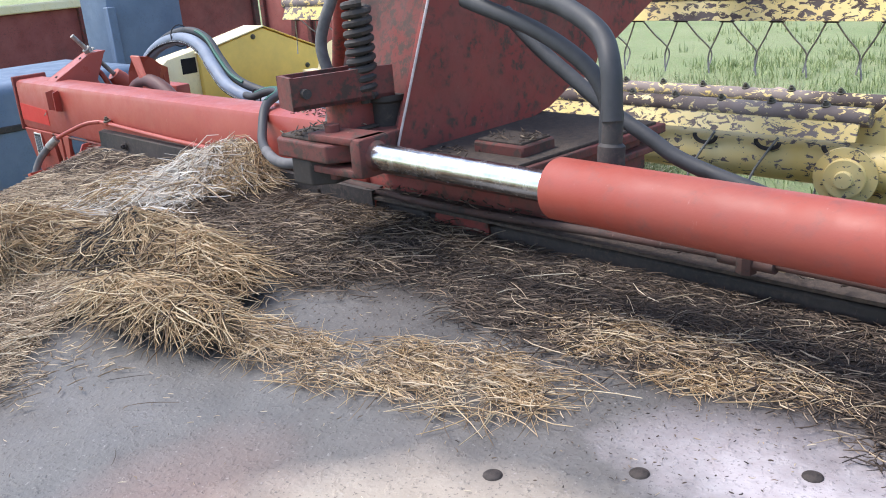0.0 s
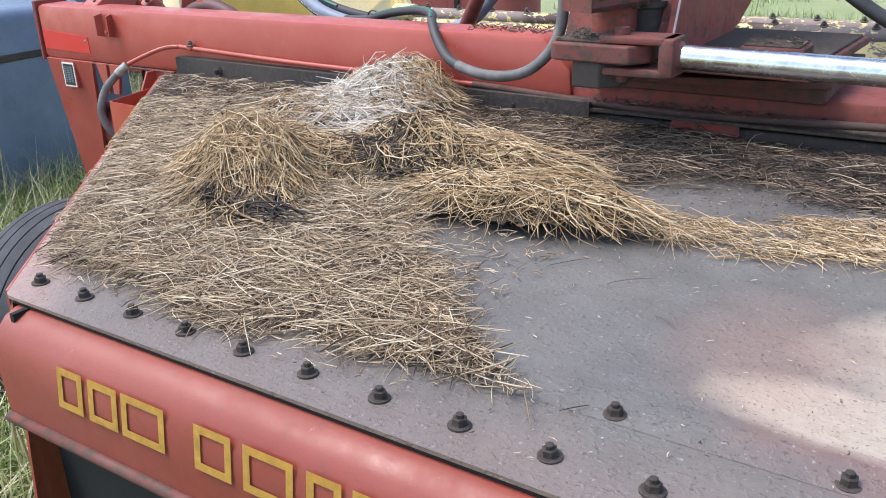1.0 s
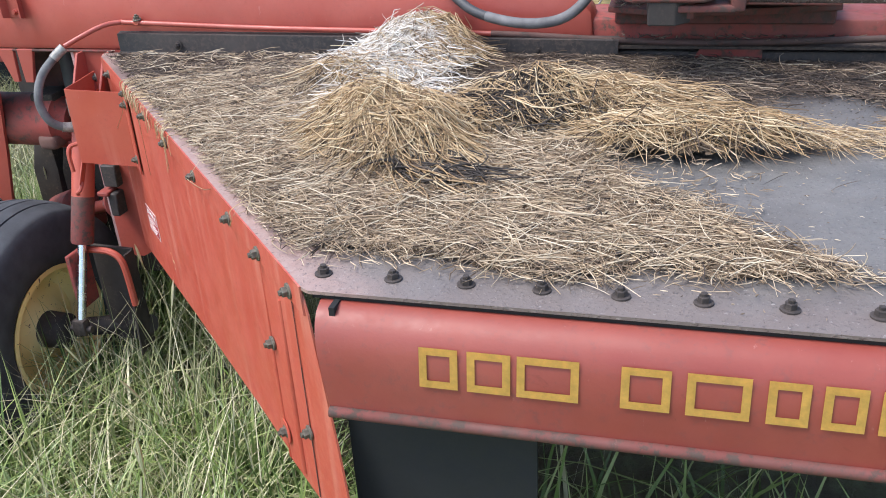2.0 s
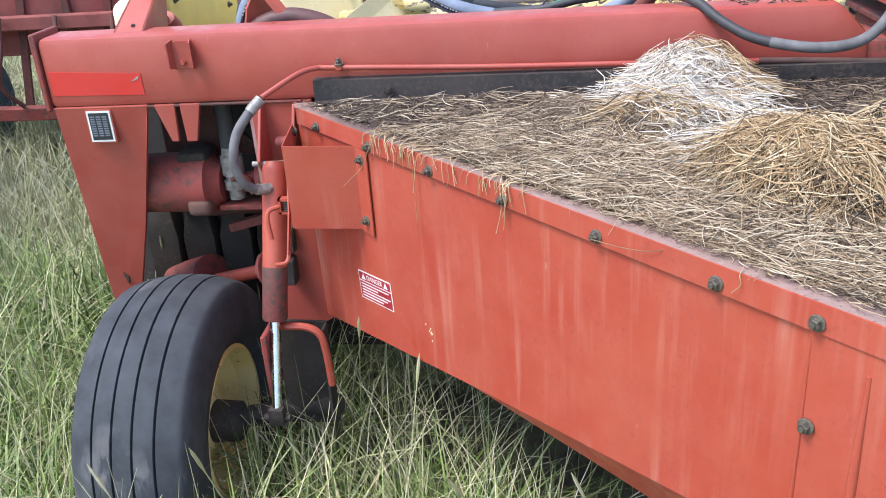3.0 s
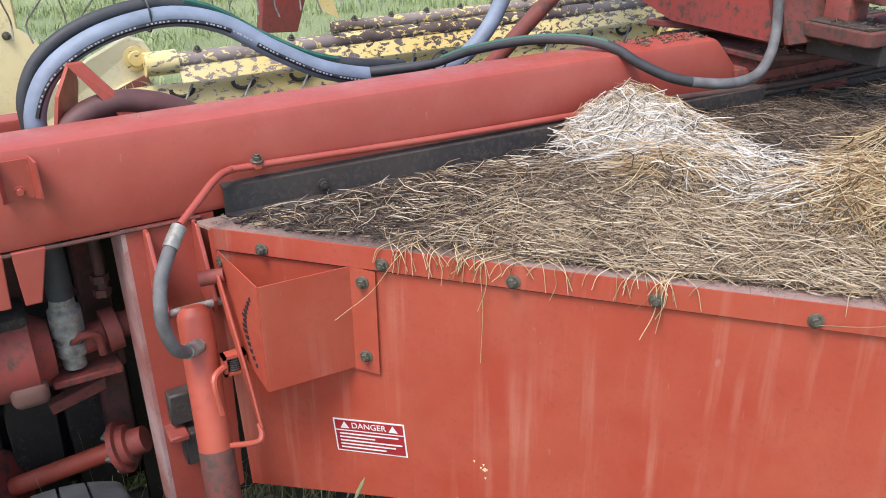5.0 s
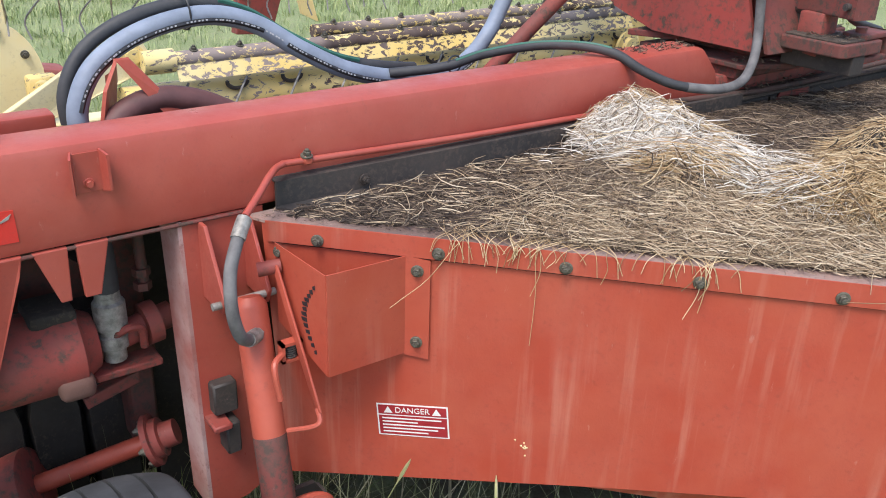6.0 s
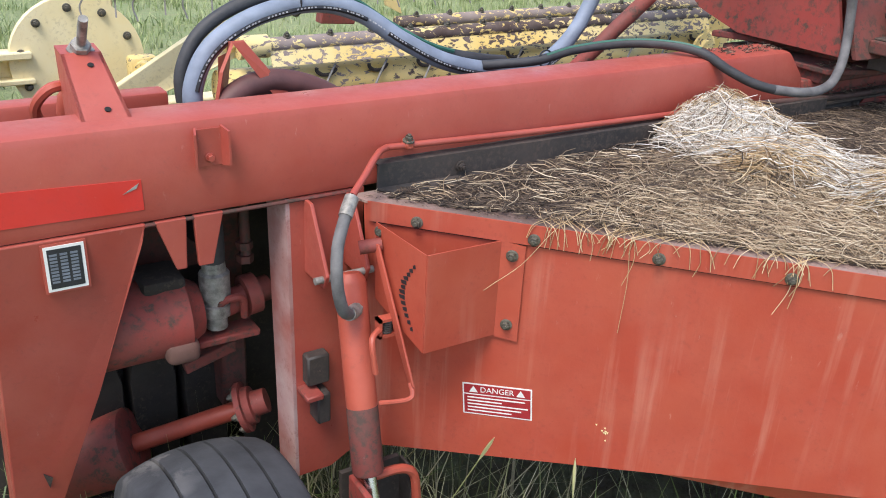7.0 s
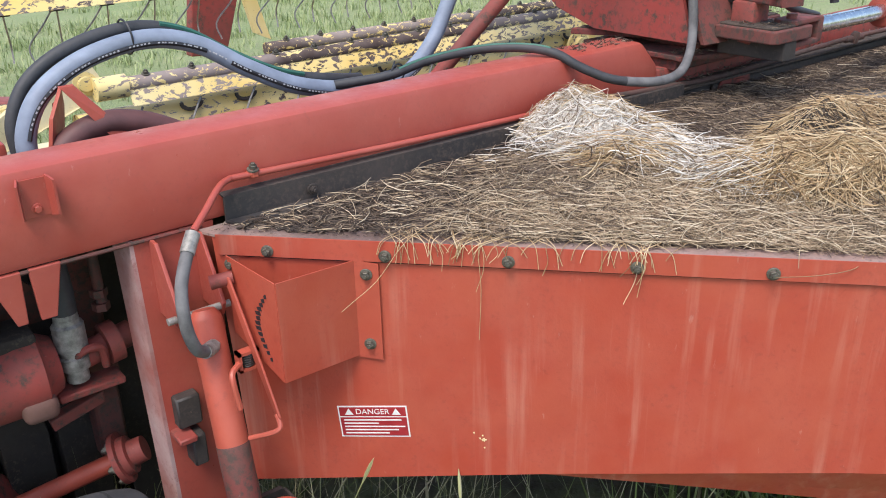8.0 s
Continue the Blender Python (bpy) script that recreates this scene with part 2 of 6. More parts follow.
def island_mat(name, stops, rough):
    """Colour by strand or blade, with a little change along it."""
    n = Nodes(name, rough)
    geo = n.add("ShaderNodeNewGeometry")
    c = n.ramp(geo.outputs["Random Per Island"], stops)
    c = n.mix(n.math("MULTIPLY", n.noise(35, 3), 0.35), c, tuple(v * 0.45 for v in stops[0][1]))
    return n.done(c)


STRAW = island_mat("straw", [(0.0, (0.10, 0.062, 0.034)), (0.25, (0.36, 0.255, 0.155)), (0.6, (0.57, 0.435, 0.28)), (1.0, (0.84, 0.71, 0.52))], 0.55)
STRAW_GOLD = island_mat("golden_straw", [(0.0, (0.09, 0.050, 0.024)), (0.25, (0.36, 0.23, 0.11)), (0.65, (0.60, 0.42, 0.225)), (1.0, (0.86, 0.70, 0.46))], 0.5)
STRAW_PALE = island_mat("bleached_straw", [(0.0, (0.15, 0.105, 0.065)), (0.22, (0.58, 0.49, 0.39)), (0.55, (0.80, 0.73, 0.63)), (1.0, (0.95, 0.92, 0.86))], 0.6)
STRAW_GREY = island_mat("grey_matted_straw", [(0.0, (0.13, 0.088, 0.055)), (0.45, (0.42, 0.302, 0.190)), (1.0, (0.76, 0.605, 0.415))], 0.6)
STRAW_BROWN = island_mat("brown_straw", [(0.0, (0.055, 0.036, 0.024)), (0.5, (0.20, 0.142, 0.092)), (0.85, (0.36, 0.265, 0.175)), (1.0, (0.58, 0.46, 0.32))], 0.6)
ROTTEN_AND_SHADE = island_mat("rotten_and_shaded_hay", [(0.0, (0.022, 0.018, 0.016)), (0.7, (0.060, 0.047, 0.038)), (1.0, (0.13, 0.10, 0.075))], 0.8)
CHAFF = island_mat("rotten_chaff", [(0.0, (0.030, 0.021, 0.016)), (0.55, (0.100, 0.068, 0.048)), (0.88, (0.21, 0.150, 0.105)), (1.0, (0.46, 0.36, 0.25))], 0.75)
GRASS = island_mat("green_grass", [(0.0, (0.060, 0.105, 0.024)), (0.4, (0.19, 0.275, 0.065)), (0.75, (0.36, 0.44, 0.14)), (0.92, (0.46, 0.50, 0.22)), (1.0, (0.74, 0.66, 0.43))], 0.42)
GRASS_DRY = island_mat("drying_grass", [(0.0, (0.20, 0.235, 0.085)), (0.45, (0.43, 0.42, 0.21)), (1.0, (0.76, 0.67, 0.47))], 0.6)
GRASS_FAR = island_mat("meadow_grass_blades", [(0.0, (0.17, 0.23, 0.08)), (0.5, (0.31, 0.385, 0.15)), (1.0, (0.48, 0.50, 0.25))], 0.6)
# hay bed coloured dark so the gaps between stalks look shaded
HAY_BED_SHADED = plain("hay_bed_shaded", (0.120, 0.084, 0.052), 0.85, 0, 0.6, 90, 0.8)
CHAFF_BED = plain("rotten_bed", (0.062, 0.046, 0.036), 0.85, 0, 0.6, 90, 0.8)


def field_mat():
    n = Nodes("meadow", 0.9)
    c = n.mix(n.ramp(n.noise(0.5, 6, 0.6), [(0.3, 0.0), (0.7, 1.0)]), (0.25, 0.325, 0.125), (0.35, 0.39, 0.19))
    c = n.mix(n.ramp(n.noise(9, 6, 0.7), [(0.45, 0.0), (0.75, 0.7)]), c, (0.36, 0.34, 0.20))
    c = n.mix(n.ramp(n.noise(60, 4, 0.7), [(0.5, 0.0), (0.8, 0.6)]), c, (0.08, 0.11, 0.035))
    # brown soil and thatch, darkened here with the machine's shade on the ground
    thatch_and_shade = n.math("MULTIPLY", n.blob(-0.6, 0.9, 2.6, 1.7, 0.5, 0.3, 1.2), n.ramp(n.noise(5, 5, 0.7), [(0.30, 0.55), (0.60, 1.0)]))
    c = n.mix(thatch_and_shade, c, n.mix(n.noise(40, 5, 0.7), (0.045, 0.033, 0.022), (0.13, 0.10, 0.06)))
    n.bump(n.noise(25, 6, 0.7), 1.0, 0.05)
    return n.done(c)


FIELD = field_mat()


# ---- builders ----
def mesh_of(bm, name, smooth=True):
    me = bpy.data.meshes.new(name)
    bmesh.ops.recalc_face_normals(bm, faces=bm.faces)
    bm.to_mesh(me)
    bm.free()
    if smooth:
        for p in me.polygons:
            p.use_smooth = True
        me.set_sharp_from_angle(angle=radians(38))
    return me


def attach(ob, parent):
    ob.parent = parent
    ob.matrix_parent_inverse = Matrix.Translation(-parent.location)


def part(name, bm, material, parent=None, label="", smooth=True):
    me = mesh_of(bm, name, smooth)
    me.materials.append(material)
    ob = new(name, me)
    if parent:
        attach(ob, parent)
    if label:
        ob["label"] = label
    return ob


def thing(name, label, category, at=(0, 0, 0), group="", kind=""):
    ob = new(name)
    ob.empty_display_size = 0.1
    ob.location = at
    return tagged(ob, label, category, group, kind)


def box(bm, lo, hi, bevel=0.0, seg=2):
    c = [(a + b) / 2 for a, b in zip(lo, hi)]
    s = [abs(b - a) for a, b in zip(lo, hi)]
    r = bmesh.ops.create_cube(bm, size=1, matrix=Matrix.LocRotScale(c, None, s))
    if bevel:
        edges = list({e for v in r["verts"] for e in v.link_edges})
        bmesh.ops.bevel(bm, geom=edges, offset=bevel, segments=seg, profile=0.5, affect="EDGES")
    return bm


def boxed(lo, hi, bevel=0.0, seg=2):
    return box(bmesh.new(), lo, hi, bevel, seg)


def slab(bm, pts, offset, bevel=0.0):
    """A flat plate: polygon of 3D points, thickened by the vector offset."""
    a = [bm.verts.new(p) for p in pts]
    b = [bm.verts.new(Vector(p) + Vector(offset)) for p in pts]
    bm.faces.new(a)
    bm.faces.new(b[::-1])
    sides = [bm.faces.new((a[i], b[i], b[(i + 1) % len(a)], a[(i + 1) % len(a)])) for i in range(len(a))]
    if bevel:
        edges = list({e for f in sides for e in f.edges})
        bmesh.ops.bevel(bm, geom=edges, offset=bevel, segments=2, profile=0.5, affect="EDGES")
    return bm


def slabbed(pts, offset, bevel=0.0):
    return slab(bmesh.new(), pts, offset, bevel)


def smooth_path(pts, n=8):
    """A rounded path through the points."""
    p = [Vector(q) for q in pts]
    p = [p[0] * 2 - p[1]] + p + [p[-1] * 2 - p[-2]]
    out = []
    for i in range(1, len(p) - 2):
        a, b, c, d = p[i - 1 : i + 3]
        for k in range(n):
            t = k / n
            out.append(0.5 * (2 * b + (c - a) * t + (2 * a - 5 * b + 4 * c - d) * t * t + (3 * b - a - 3 * c + d) * t**3))
    return out + [p[-2]]


def tube(bm, pts, radius, sides=12, caps=True):
    """A round bar along the points; radius is one number or one a point."""
    pts = [Vector(p) for p in pts]
    rad = radius if isinstance(radius, (list, tuple)) else [radius] * len(pts)
    rings, up = [], None
    for i, p in enumerate(pts):
        d = (pts[min(i + 1, len(pts) - 1)] - pts[max(i - 1, 0)]).normalized()
        if up is None:
            up = d.orthogonal().normalized()
        up = (up - d * up.dot(d)).normalized()
        side = d.cross(up)
        rings.append([bm.verts.new(p + rad[i] * (math.cos(a) * up + math.sin(a) * side)) for a in (2 * math.pi * k / sides for k in range(sides))])
    for a, b in zip(rings, rings[1:]):
        for k in range(sides):
            bm.faces.new((a[k], a[(k + 1) % sides], b[(k + 1) % sides], b[k]))
    if caps:
        bm.faces.new(rings[0][::-1])
        bm.faces.new(rings[-1])
    return bm


def tubed(pts, radius, sides=12):
    return tube(bmesh.new(), pts, radius, sides)


def lathe(bm, base, axis, profile, sides=32):
    """A turned form: profile rows of (distance along axis, radius)."""
    axis = Vector(axis).normalized()
    u = axis.orthogonal().normalized()
    v = axis.cross(u)
    rings = []
    for s, r in profile:
        c = Vector(base) + axis * s
        rings.append([bm.verts.new(c + max(r, 1e-4) * (math.cos(a) * u + math.sin(a) * v)) for a in (2 * math.pi * k / sides for k in range(sides))])
    for a, b in zip(rings, rings[1:]):
        for k in range(sides):
            bm.faces.new((a[k], a[(k + 1) % sides], b[(k + 1) % sides], b[k]))
    return bm


def lathed(base, axis, profile, sides=32):
    return lathe(bmesh.new(), base, axis, profile, sides)


def bolt_mesh(name, material, head=0.008, washer=0.0125, stud=0.0):
    """A hexagon bolt on a round washer, standing along +z."""
    bm = bmesh.new()
    lathe(bm, (0, 0, 0), (0, 0, 1), [(-0.001, washer), (0.002, washer), (0.0026, washer * 0.9), (0.0026, 0)], 14)
    lathe(bm, (0, 0, 0), (0, 0, 1), [(0.0026, head), (0.0095, head), (0.0104, head * 0.88), (0.0104, 0)], 6)
    if stud:
        lathe(bm, (0, 0, 0), (0, 0, 1), [(0.0100, head * 0.56), (0.0102 + stud, head * 0.56), (0.0108 + stud, head * 0.42), (0.0108 + stud, 0)], 8)
    me = mesh_of(bm, name, False)
    me.materials.append(material)
    return me


DECK_BOLT = bolt_mesh("bolt", RUST_BOLT, 0.0080, 0.0125, 0.004)
PAINTED_BOLT = bolt_mesh("bolt", RED_BEAM, 0.0065, 0.009)
PLATE_BOLT = bolt_mesh("bolt", SIDE_BOLT, 0.008, 0.012, 0.004)


def bolt(me, at, along, parent, label=""):
    ob = new("bolt", me)
    attach(ob, parent)
    ob.matrix_basis = Matrix.Translation(at) @ Vector(along).to_track_quat("Z", "Y").to_matrix().to_4x4() @ pose(0, 0, 0, 0, 0, random.uniform(0, 60))
    if label:
        ob["label"] = label
    return ob


SCUFFED = paint("scuffed_red_paint", (0.37, 0.12, 0.10), (0.55, 0.42, 0.40), (0.24, 0.08, 0.07), 0.35, 0.55)


# ---- ground ----
def ground_sheet():
    bm = bmesh.new()
    xs = [-2500, -300, -60, -20] + [-12 + 0.5 * i for i in range(49)] + [20, 60, 300, 2500]
    ys = [-2500, -300, -60, -14] + [-6 + 0.5 * i for i in range(61)] + [32, 60, 300, 2500]
    grid = [[bm.verts.new((x, y, 0.05 * noise.noise(Vector((x * 0.4, y * 0.4, 0))) - 0.02 if abs(x) < 19 and -13 < y < 31 else 0)) for x in xs] for y in ys]
    for a, b in zip(grid, grid[1:]):
        for i in range(len(xs) - 1):
            bm.faces.new((a[i], a[i + 1], b[i + 1], b[i]))
    return bm


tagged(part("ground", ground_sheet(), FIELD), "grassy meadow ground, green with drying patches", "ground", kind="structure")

# ---- the mower conditioner ----
mower = thing("mower_conditioner", "weathered red pull-type mower conditioner covered with old hay", "farm machine")
DT = 1.2  # top of the deck
AX, AY = -1.027, 1.053  # first bolt of the side sheet
UX, UY = 0.68058, -0.73267  # along the side sheet
NX, NY = -0.73267, -0.68058  # out of the side sheet


def side(u, z, off=0.0):
    return Vector((AX + UX * u + NX * off, AY + UY * u + NY * off, z))


NOUT = Vector((NX, NY, 0))

# deck
bm = slabbed([(-1.118, 1.168, DT), tuple(side(-0.105, DT, 0.004)), tuple(side(1.49, DT, 0.004)), (-0.004, -0.048, DT), (3.2, -0.048, DT), (3.2, 1.20, DT)], (0, 0, -0.005))
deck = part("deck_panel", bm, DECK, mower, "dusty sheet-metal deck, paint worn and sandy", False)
for i in range(32):
    bolt(DECK_BOLT, (0.1 * i, 0.0, DT), (random.uniform(-0.05, 0.05), random.uniform(-0.05, 0.05), 1), deck)
for i in range(15):
    bolt(DECK_BOLT, (-0.046 + 0.2175 * i, 0.095, DT), (0, 0, 1), deck)
dome = lathed((0, 0, 0), (0, 0, 1), [(0, 0.011), (0.0012, 0.0105), (0.0028, 0.008), (0.0036, 0.004), (0.0038, 0)], 18)
dome_mesh = mesh_of(dome, "rivet")
dome_mesh.materials.append(RUST_BOLT)
for x, y in ((1.171, 0.558), (1.291, 0.656), (1.431, 0.758), (1.56, 0.86)):
    ob = new("rivet", dome_mesh)
    attach(ob, deck)
    ob.location = (x, y, DT)
# low pressed rib across the deck
bm = bmesh.new()
rib = [(0.08, 0.0), (0.095, 0.0022), (0.115, 0.0045), (0.128, 0.0045), (0.140, 0.002), (0.15, 0.0)]
rows = [[bm.verts.new((x, y, DT + 0.0005 + h * min(1, (x - 0.70) * 4))) for y, h in rib] for x in [0.70 + 0.05 * i for i in range(51)]]
for a, b in zip(rows, rows[1:]):
    for i in range(len(rib) - 1):
        bm.faces.new((a[i], a[i + 1], b[i + 1], b[i]))
part("deck_rib", bm, DECK, deck)

# front sheet with its rounded top and bottom lip
prof = [(-0.030, 1.188), (-0.050, 1.187), (-0.066, 1.181), (-0.078, 1.171), (-0.087, 1.157), (-0.093, 1.140), (-0.096, 1.115), (-0.097, 1.085), (-0.097, 1.052)]
bm = bmesh.new()
loop_yz = prof + [(y + 0.005, z - (0.004 if z > 1.16 else 0)) for y, z in prof[::-1]]
rings = [[bm.verts.new((x + lean * (1.188 - z) / 0.14, y, z)) for y, z in loop_yz] for x, lean in ((0.012, 0.018), (0.5, 0.0), (1.5, 0.0), (3.2, 0.0))]
for a, b in zip(rings, rings[1:]):
    for i in range(len(loop_yz)):
        j = (i + 1) % len(loop_yz)
        bm.faces.new((a[i], b[i], b[j], a[j]))
front = part("front_panel", bm, RED_FRONT_SHADED, mower, "rounded red front sheet with yellow maker's lettering shapes")
bm = tubed([(0.03, -0.100, 1.047), (3.2, -0.100, 1.047)], 0.008, 10)
box(bm, (0.03, -0.10, 1.040), (3.2, -0.075, 1.046))
part("bottom_lip", bm, RED_DARK, front)
part("top_gap", boxed((0.0, -0.045, 1.1885), (3.2, -0.02, 1.1945)), SEAL, front)
part("slot", boxed((0.032, -0.070, 1.172), (0.040, -0.045, 1.190)), SEAL, front)
part("end_gap", slabbed([(0.004, -0.032, 1.190), (0.018, -0.032, 1.190), (0.034, -0.07, 1.07), (0.024, -0.07, 1.07)], (0, 0.02, 0)), SEAL, front)
# the maker's mark, as plain strokes
x = 0.158
for w, gap in ((0.050, 0.012), (0.055, 0.008), (0.076, 0.050), (0.058, 0.018), (0.072, 0.018), (0.046, 0.014), (0.046, 0.014), (0.064, 0.014), (0.058, 0.016), (0.058, 0.1)):
    bm = bmesh.new()
    place = lambda a, b, d: Vector((a, -0.0895 - (1.158 - b) * 0.13 - d, b))
    outer = [(x, 1.158), (x + w, 1.158), (x + w, 1.103), (x, 1.103)]
    inner = [(x + 0.010, 1.148), (x + w - 0.010, 1.148), (x + w - 0.010, 1.113), (x + 0.010, 1.113)]
    vo, vi = [[bm.verts.new(place(a, b, 0.0032)) for a, b in q] for q in (outer, inner)]
    for i in range(4):
        bm.faces.new((vo[i], vo[(i + 1) % 4], vi[(i + 1) % 4], vi[i]))
    bmesh.ops.solidify(bm, geom=bm.faces[:], thickness=0.0006)
    part("mark_shape", bm, GOLD, front, "plain yellow frame shape", False)
    x += w + gap

# black curtain under the front sheet
part("curtain", boxed((0.030, -0.045, 0.42), (0.30, -0.038, 1.05)), CURTAIN, mower, "black rubber curtain")
# added box that keeps the space under the deck dark
part("dark_backing_box", boxed((-0.55, 1.22, 0.42), (3.2, 1.9, 1.10)), GRIME_AND_SHADE, mower)

# side sheet
bm = slabbed([side(-0.11, 1.196), side(1.30, 1.196), side(1.30, 0.775), side(1.10, 0.762), side(0.55, 0.705), side(-0.085, 0.628)], -NOUT * 0.004)
sheet = part("side_panel", bm, RED_PANEL, mower, "faded orange-red side sheet with pale streaks", False)
fold = [side(0.50, 0.700), side(1.10, 0.7620), side(1.56, 0.812), side(1.58, 0.70, -0.05), side(1.10, 0.655, -0.055), side(0.55, 0.69, -0.02)]
part("folded_lip", slabbed(fold, -NOUT * 0.003), RED_PANEL, sheet, "", False)
bm = slabbed([side(1.288, 1.192, 0.004), side(1.482, 1.192, 0.004), side(1.50, 1.16, 0.004), side(1.555, 0.975, 0.004), side(1.592, 0.81, 0.004), side(1.288, 0.772, 0.004)], -NOUT * 0.003)
tip = part("end_plate", bm, RED_PANEL, sheet, "", False)
bm = bmesh.new()
for u, z0, z1, r in ((1.372, 1.125, 0.80, 0.007), (1.290, 1.155, 0.775, 0.0035)):
    tube(bm, [side(u, z0, 0.003), side(u, (z0 + z1) / 2, 0.004), side(u, z1, 0.003)], [r * 0.5, r, r * 0.9], 10)
part("pressed_bead", bm, RED_PANEL, sheet)
part("bend_line", slabbed([side(1.437, 1.158, 0.0048), side(1.439, 1.158, 0.0048), side(1.441, 0.80, 0.0048), side(1.438, 0.80, 0.0048)], NOUT * 0.001), RED_DARK, sheet)
# top flange with an uneven lower edge
flange = part("top_flange", slabbed([side(-0.10, 1.2005, 0.0042), side(1.487, 1.2005, 0.0042), side(1.492, 1.1575, 0.0042), side(-0.10, 1.1600, 0.0042)], NOUT * 0.0028), RED_PANEL, sheet, "", False)
# thin black strip drawn as the shadow line below the flange
part("flange_shadow_gap", slabbed([side(-0.09, 1.1590, 0.003), side(1.48, 1.1575, 0.003), side(1.48, 1.1560, 0.003), side(-0.09, 1.1570, 0.003)], NOUT * 0.0012), SEAL, sheet)
for u in (0.0, 0.226, 0.453, 0.680, 0.910, 1.142, 1.298, 1.438):
    bolt(PLATE_BOLT, side(u, 1.172, 0.0075), NOUT, sheet)
for u, z in ((1.300, 1.012), (1.437, 0.925), (1.297, 0.835)):
    bolt(PLATE_BOLT, side(u, z, 0.0065), NOUT, sheet)
part("washer", lathed(side(1.297, 0.835, 0.006), NOUT, [(0, 0.022), (0.002, 0.022), (0.0025, 0.012), (0.0025, 0)], 20), RED_PANEL, sheet)
# small scrape
for k in range(9):
    a, b = random.gauss(0, 0.008), random.gauss(0, 0.008)
    part("paint_chip", slabbed([side(0.40 + a, 0.775 + b, 0.0006), side(0.404 + a, 0.776 + b, 0.0006), side(0.403 + a, 0.771 + b, 0.0006)], NOUT * 0.0004), CREAM, sheet)


def word(text, size, at, right, up, material, parent):
    """Raised print in the built-in font."""
    cu = bpy.data.curves.new("word", "FONT")
    cu.body, cu.size, cu.extrude = text, size, 0.0002
    cu.align_x, cu.align_y = "CENTER", "CENTER"
    tmp = new("word_curve", cu)
    bpy.context.view_layer.update()
    me = bpy.data.meshes.new_from_object(tmp.evaluated_get(bpy.context.evaluated_depsgraph_get()))
    bpy.data.objects.remove(tmp)
    me.materials.clear()
    me.materials.append(material)
    ob = new("word", me)
    attach(ob, parent)
    out = Vector(right).cross(Vector(up))
    ob.matrix_basis = Matrix.Translation(at) @ Matrix((Vector(right), Vector(up), out)).transposed().to_4x4()
    return ob


# danger decal: slopes with the sheet's lower edge
R = (Vector((UX, UY, 0)) + Vector((0, 0, 0.085))).normalized()
T = NOUT.cross(R).normalized()
if T.z < 0:
    T = -T
C = side(0.183, 0.800, 0.0)


def on_decal(a, b, off):
    return C + R * a + T * b + NOUT * off


def patch(a0, b0, a1, b1, off, thick=0.0006):
    return slabbed([on_decal(a0, b0, off), on_decal(a1, b0, off), on_decal(a1, b1, off), on_decal(a0, b1, off)], NOUT * thick)


decal = part("danger_decal", patch(-0.072, -0.037, 0.072, 0.037, 0.0002), WHITE, sheet, "white-bordered red DANGER sticker", False)
part("decal_field", patch(-0.069, -0.034, 0.069, 0.010, 0.0008), DECAL_RED, sheet, "", False)
part("decal_field", patch(-0.069, 0.013, 0.069, 0.034, 0.0008), DECAL_RED, sheet, "", False)
word("DANGER", 0.0175, on_decal(0, 0.0232, 0.0016), R, T, WHITE, sheet)
for sx in (-0.049, 0.049):
    part("warning_triangle", slabbed([on_decal(sx - 0.009, 0.0165, 0.0014), on_decal(sx + 0.009, 0.0165, 0.0014), on_decal(sx, 0.0315, 0.0014)], NOUT * 0.0004), WHITE, sheet)
for k, (a0, a1) in enumerate(((-0.062, 0.058), (-0.062, 0.010), (-0.062, 0.064), (-0.062, 0.050), (-0.062, 0.030))):
    b = 0.004 - 0.0078 * k
    part("print_bar", patch(a0, b - 0.0014, a1, b + 0.0014, 0.0014, 0.0004), WHITE, sheet)

# main beam
BY, BZ0, BZ1 = 1.178, 1.203, 1.383
beam = part("main_beam", slabbed([(-1.765, BY, BZ0), (0.255, BY, BZ0), (0.246, BY, 1.310), (0.175, BY, BZ1), (-1.765, BY, BZ1)], (0, 0.118, 0), 0.018), RED_BEAM, mower, "faded red box-section main beam")
part("end_cap", boxed((-1.778, BY - 0.004, BZ0 - 0.006), (-1.764, BY + 0.124, BZ1 + 0.012), 0.003, 1), RED_DIRTY, beam)
part("reflector", slabbed([(-1.748, BY - 0.0015, 1.238), (-1.503, BY - 0.0015, 1.233), (-1.504, BY - 0.0015, 1.288), (-1.748, BY - 0.0015, 1.300)], (0, 0.0025, 0)), REFLECT, beam, "bright red reflective strip")
bm = slabbed([(-1.409, BY, 1.364), (-1.359, BY, 1.364), (-1.359, BY, 1.297), (-1.409, BY, 1.297)], (0, -0.004, 0))
for x, flare in ((-1.409, -0.007), (-1.363, 0.007)):
    slab(bm, [(x, BY - 0.002, 1.368), (x + flare, BY - 0.026, 1.362), (x + flare, BY - 0.026, 1.300), (x, BY - 0.002, 1.294)], (0.004, 0, 0))
part("channel_bracket", bm, RED_BEAM, beam, "", False)
bolt(PAINTED_BOLT, (-1.384, BY - 0.004, 1.312), (0, -1, 0), beam, "red-painted bracket bolt")
part("scratch", slabbed([(-1.530, BY - 0.0025, 1.270), (-1.508, BY - 0.0025, 1.283), (-1.513, BY - 0.0025, 1.274), (-1.536, BY - 0.0025, 1.266)], (0, 0.001, 0)), ZINC, beam)
part("weld_bead", tubed([(-1.76, BY + 0.004, BZ0 - 0.002), (-1.1, BY + 0.004, BZ0 - 0.002)], 0.004, 8), RED_DARK, beam)
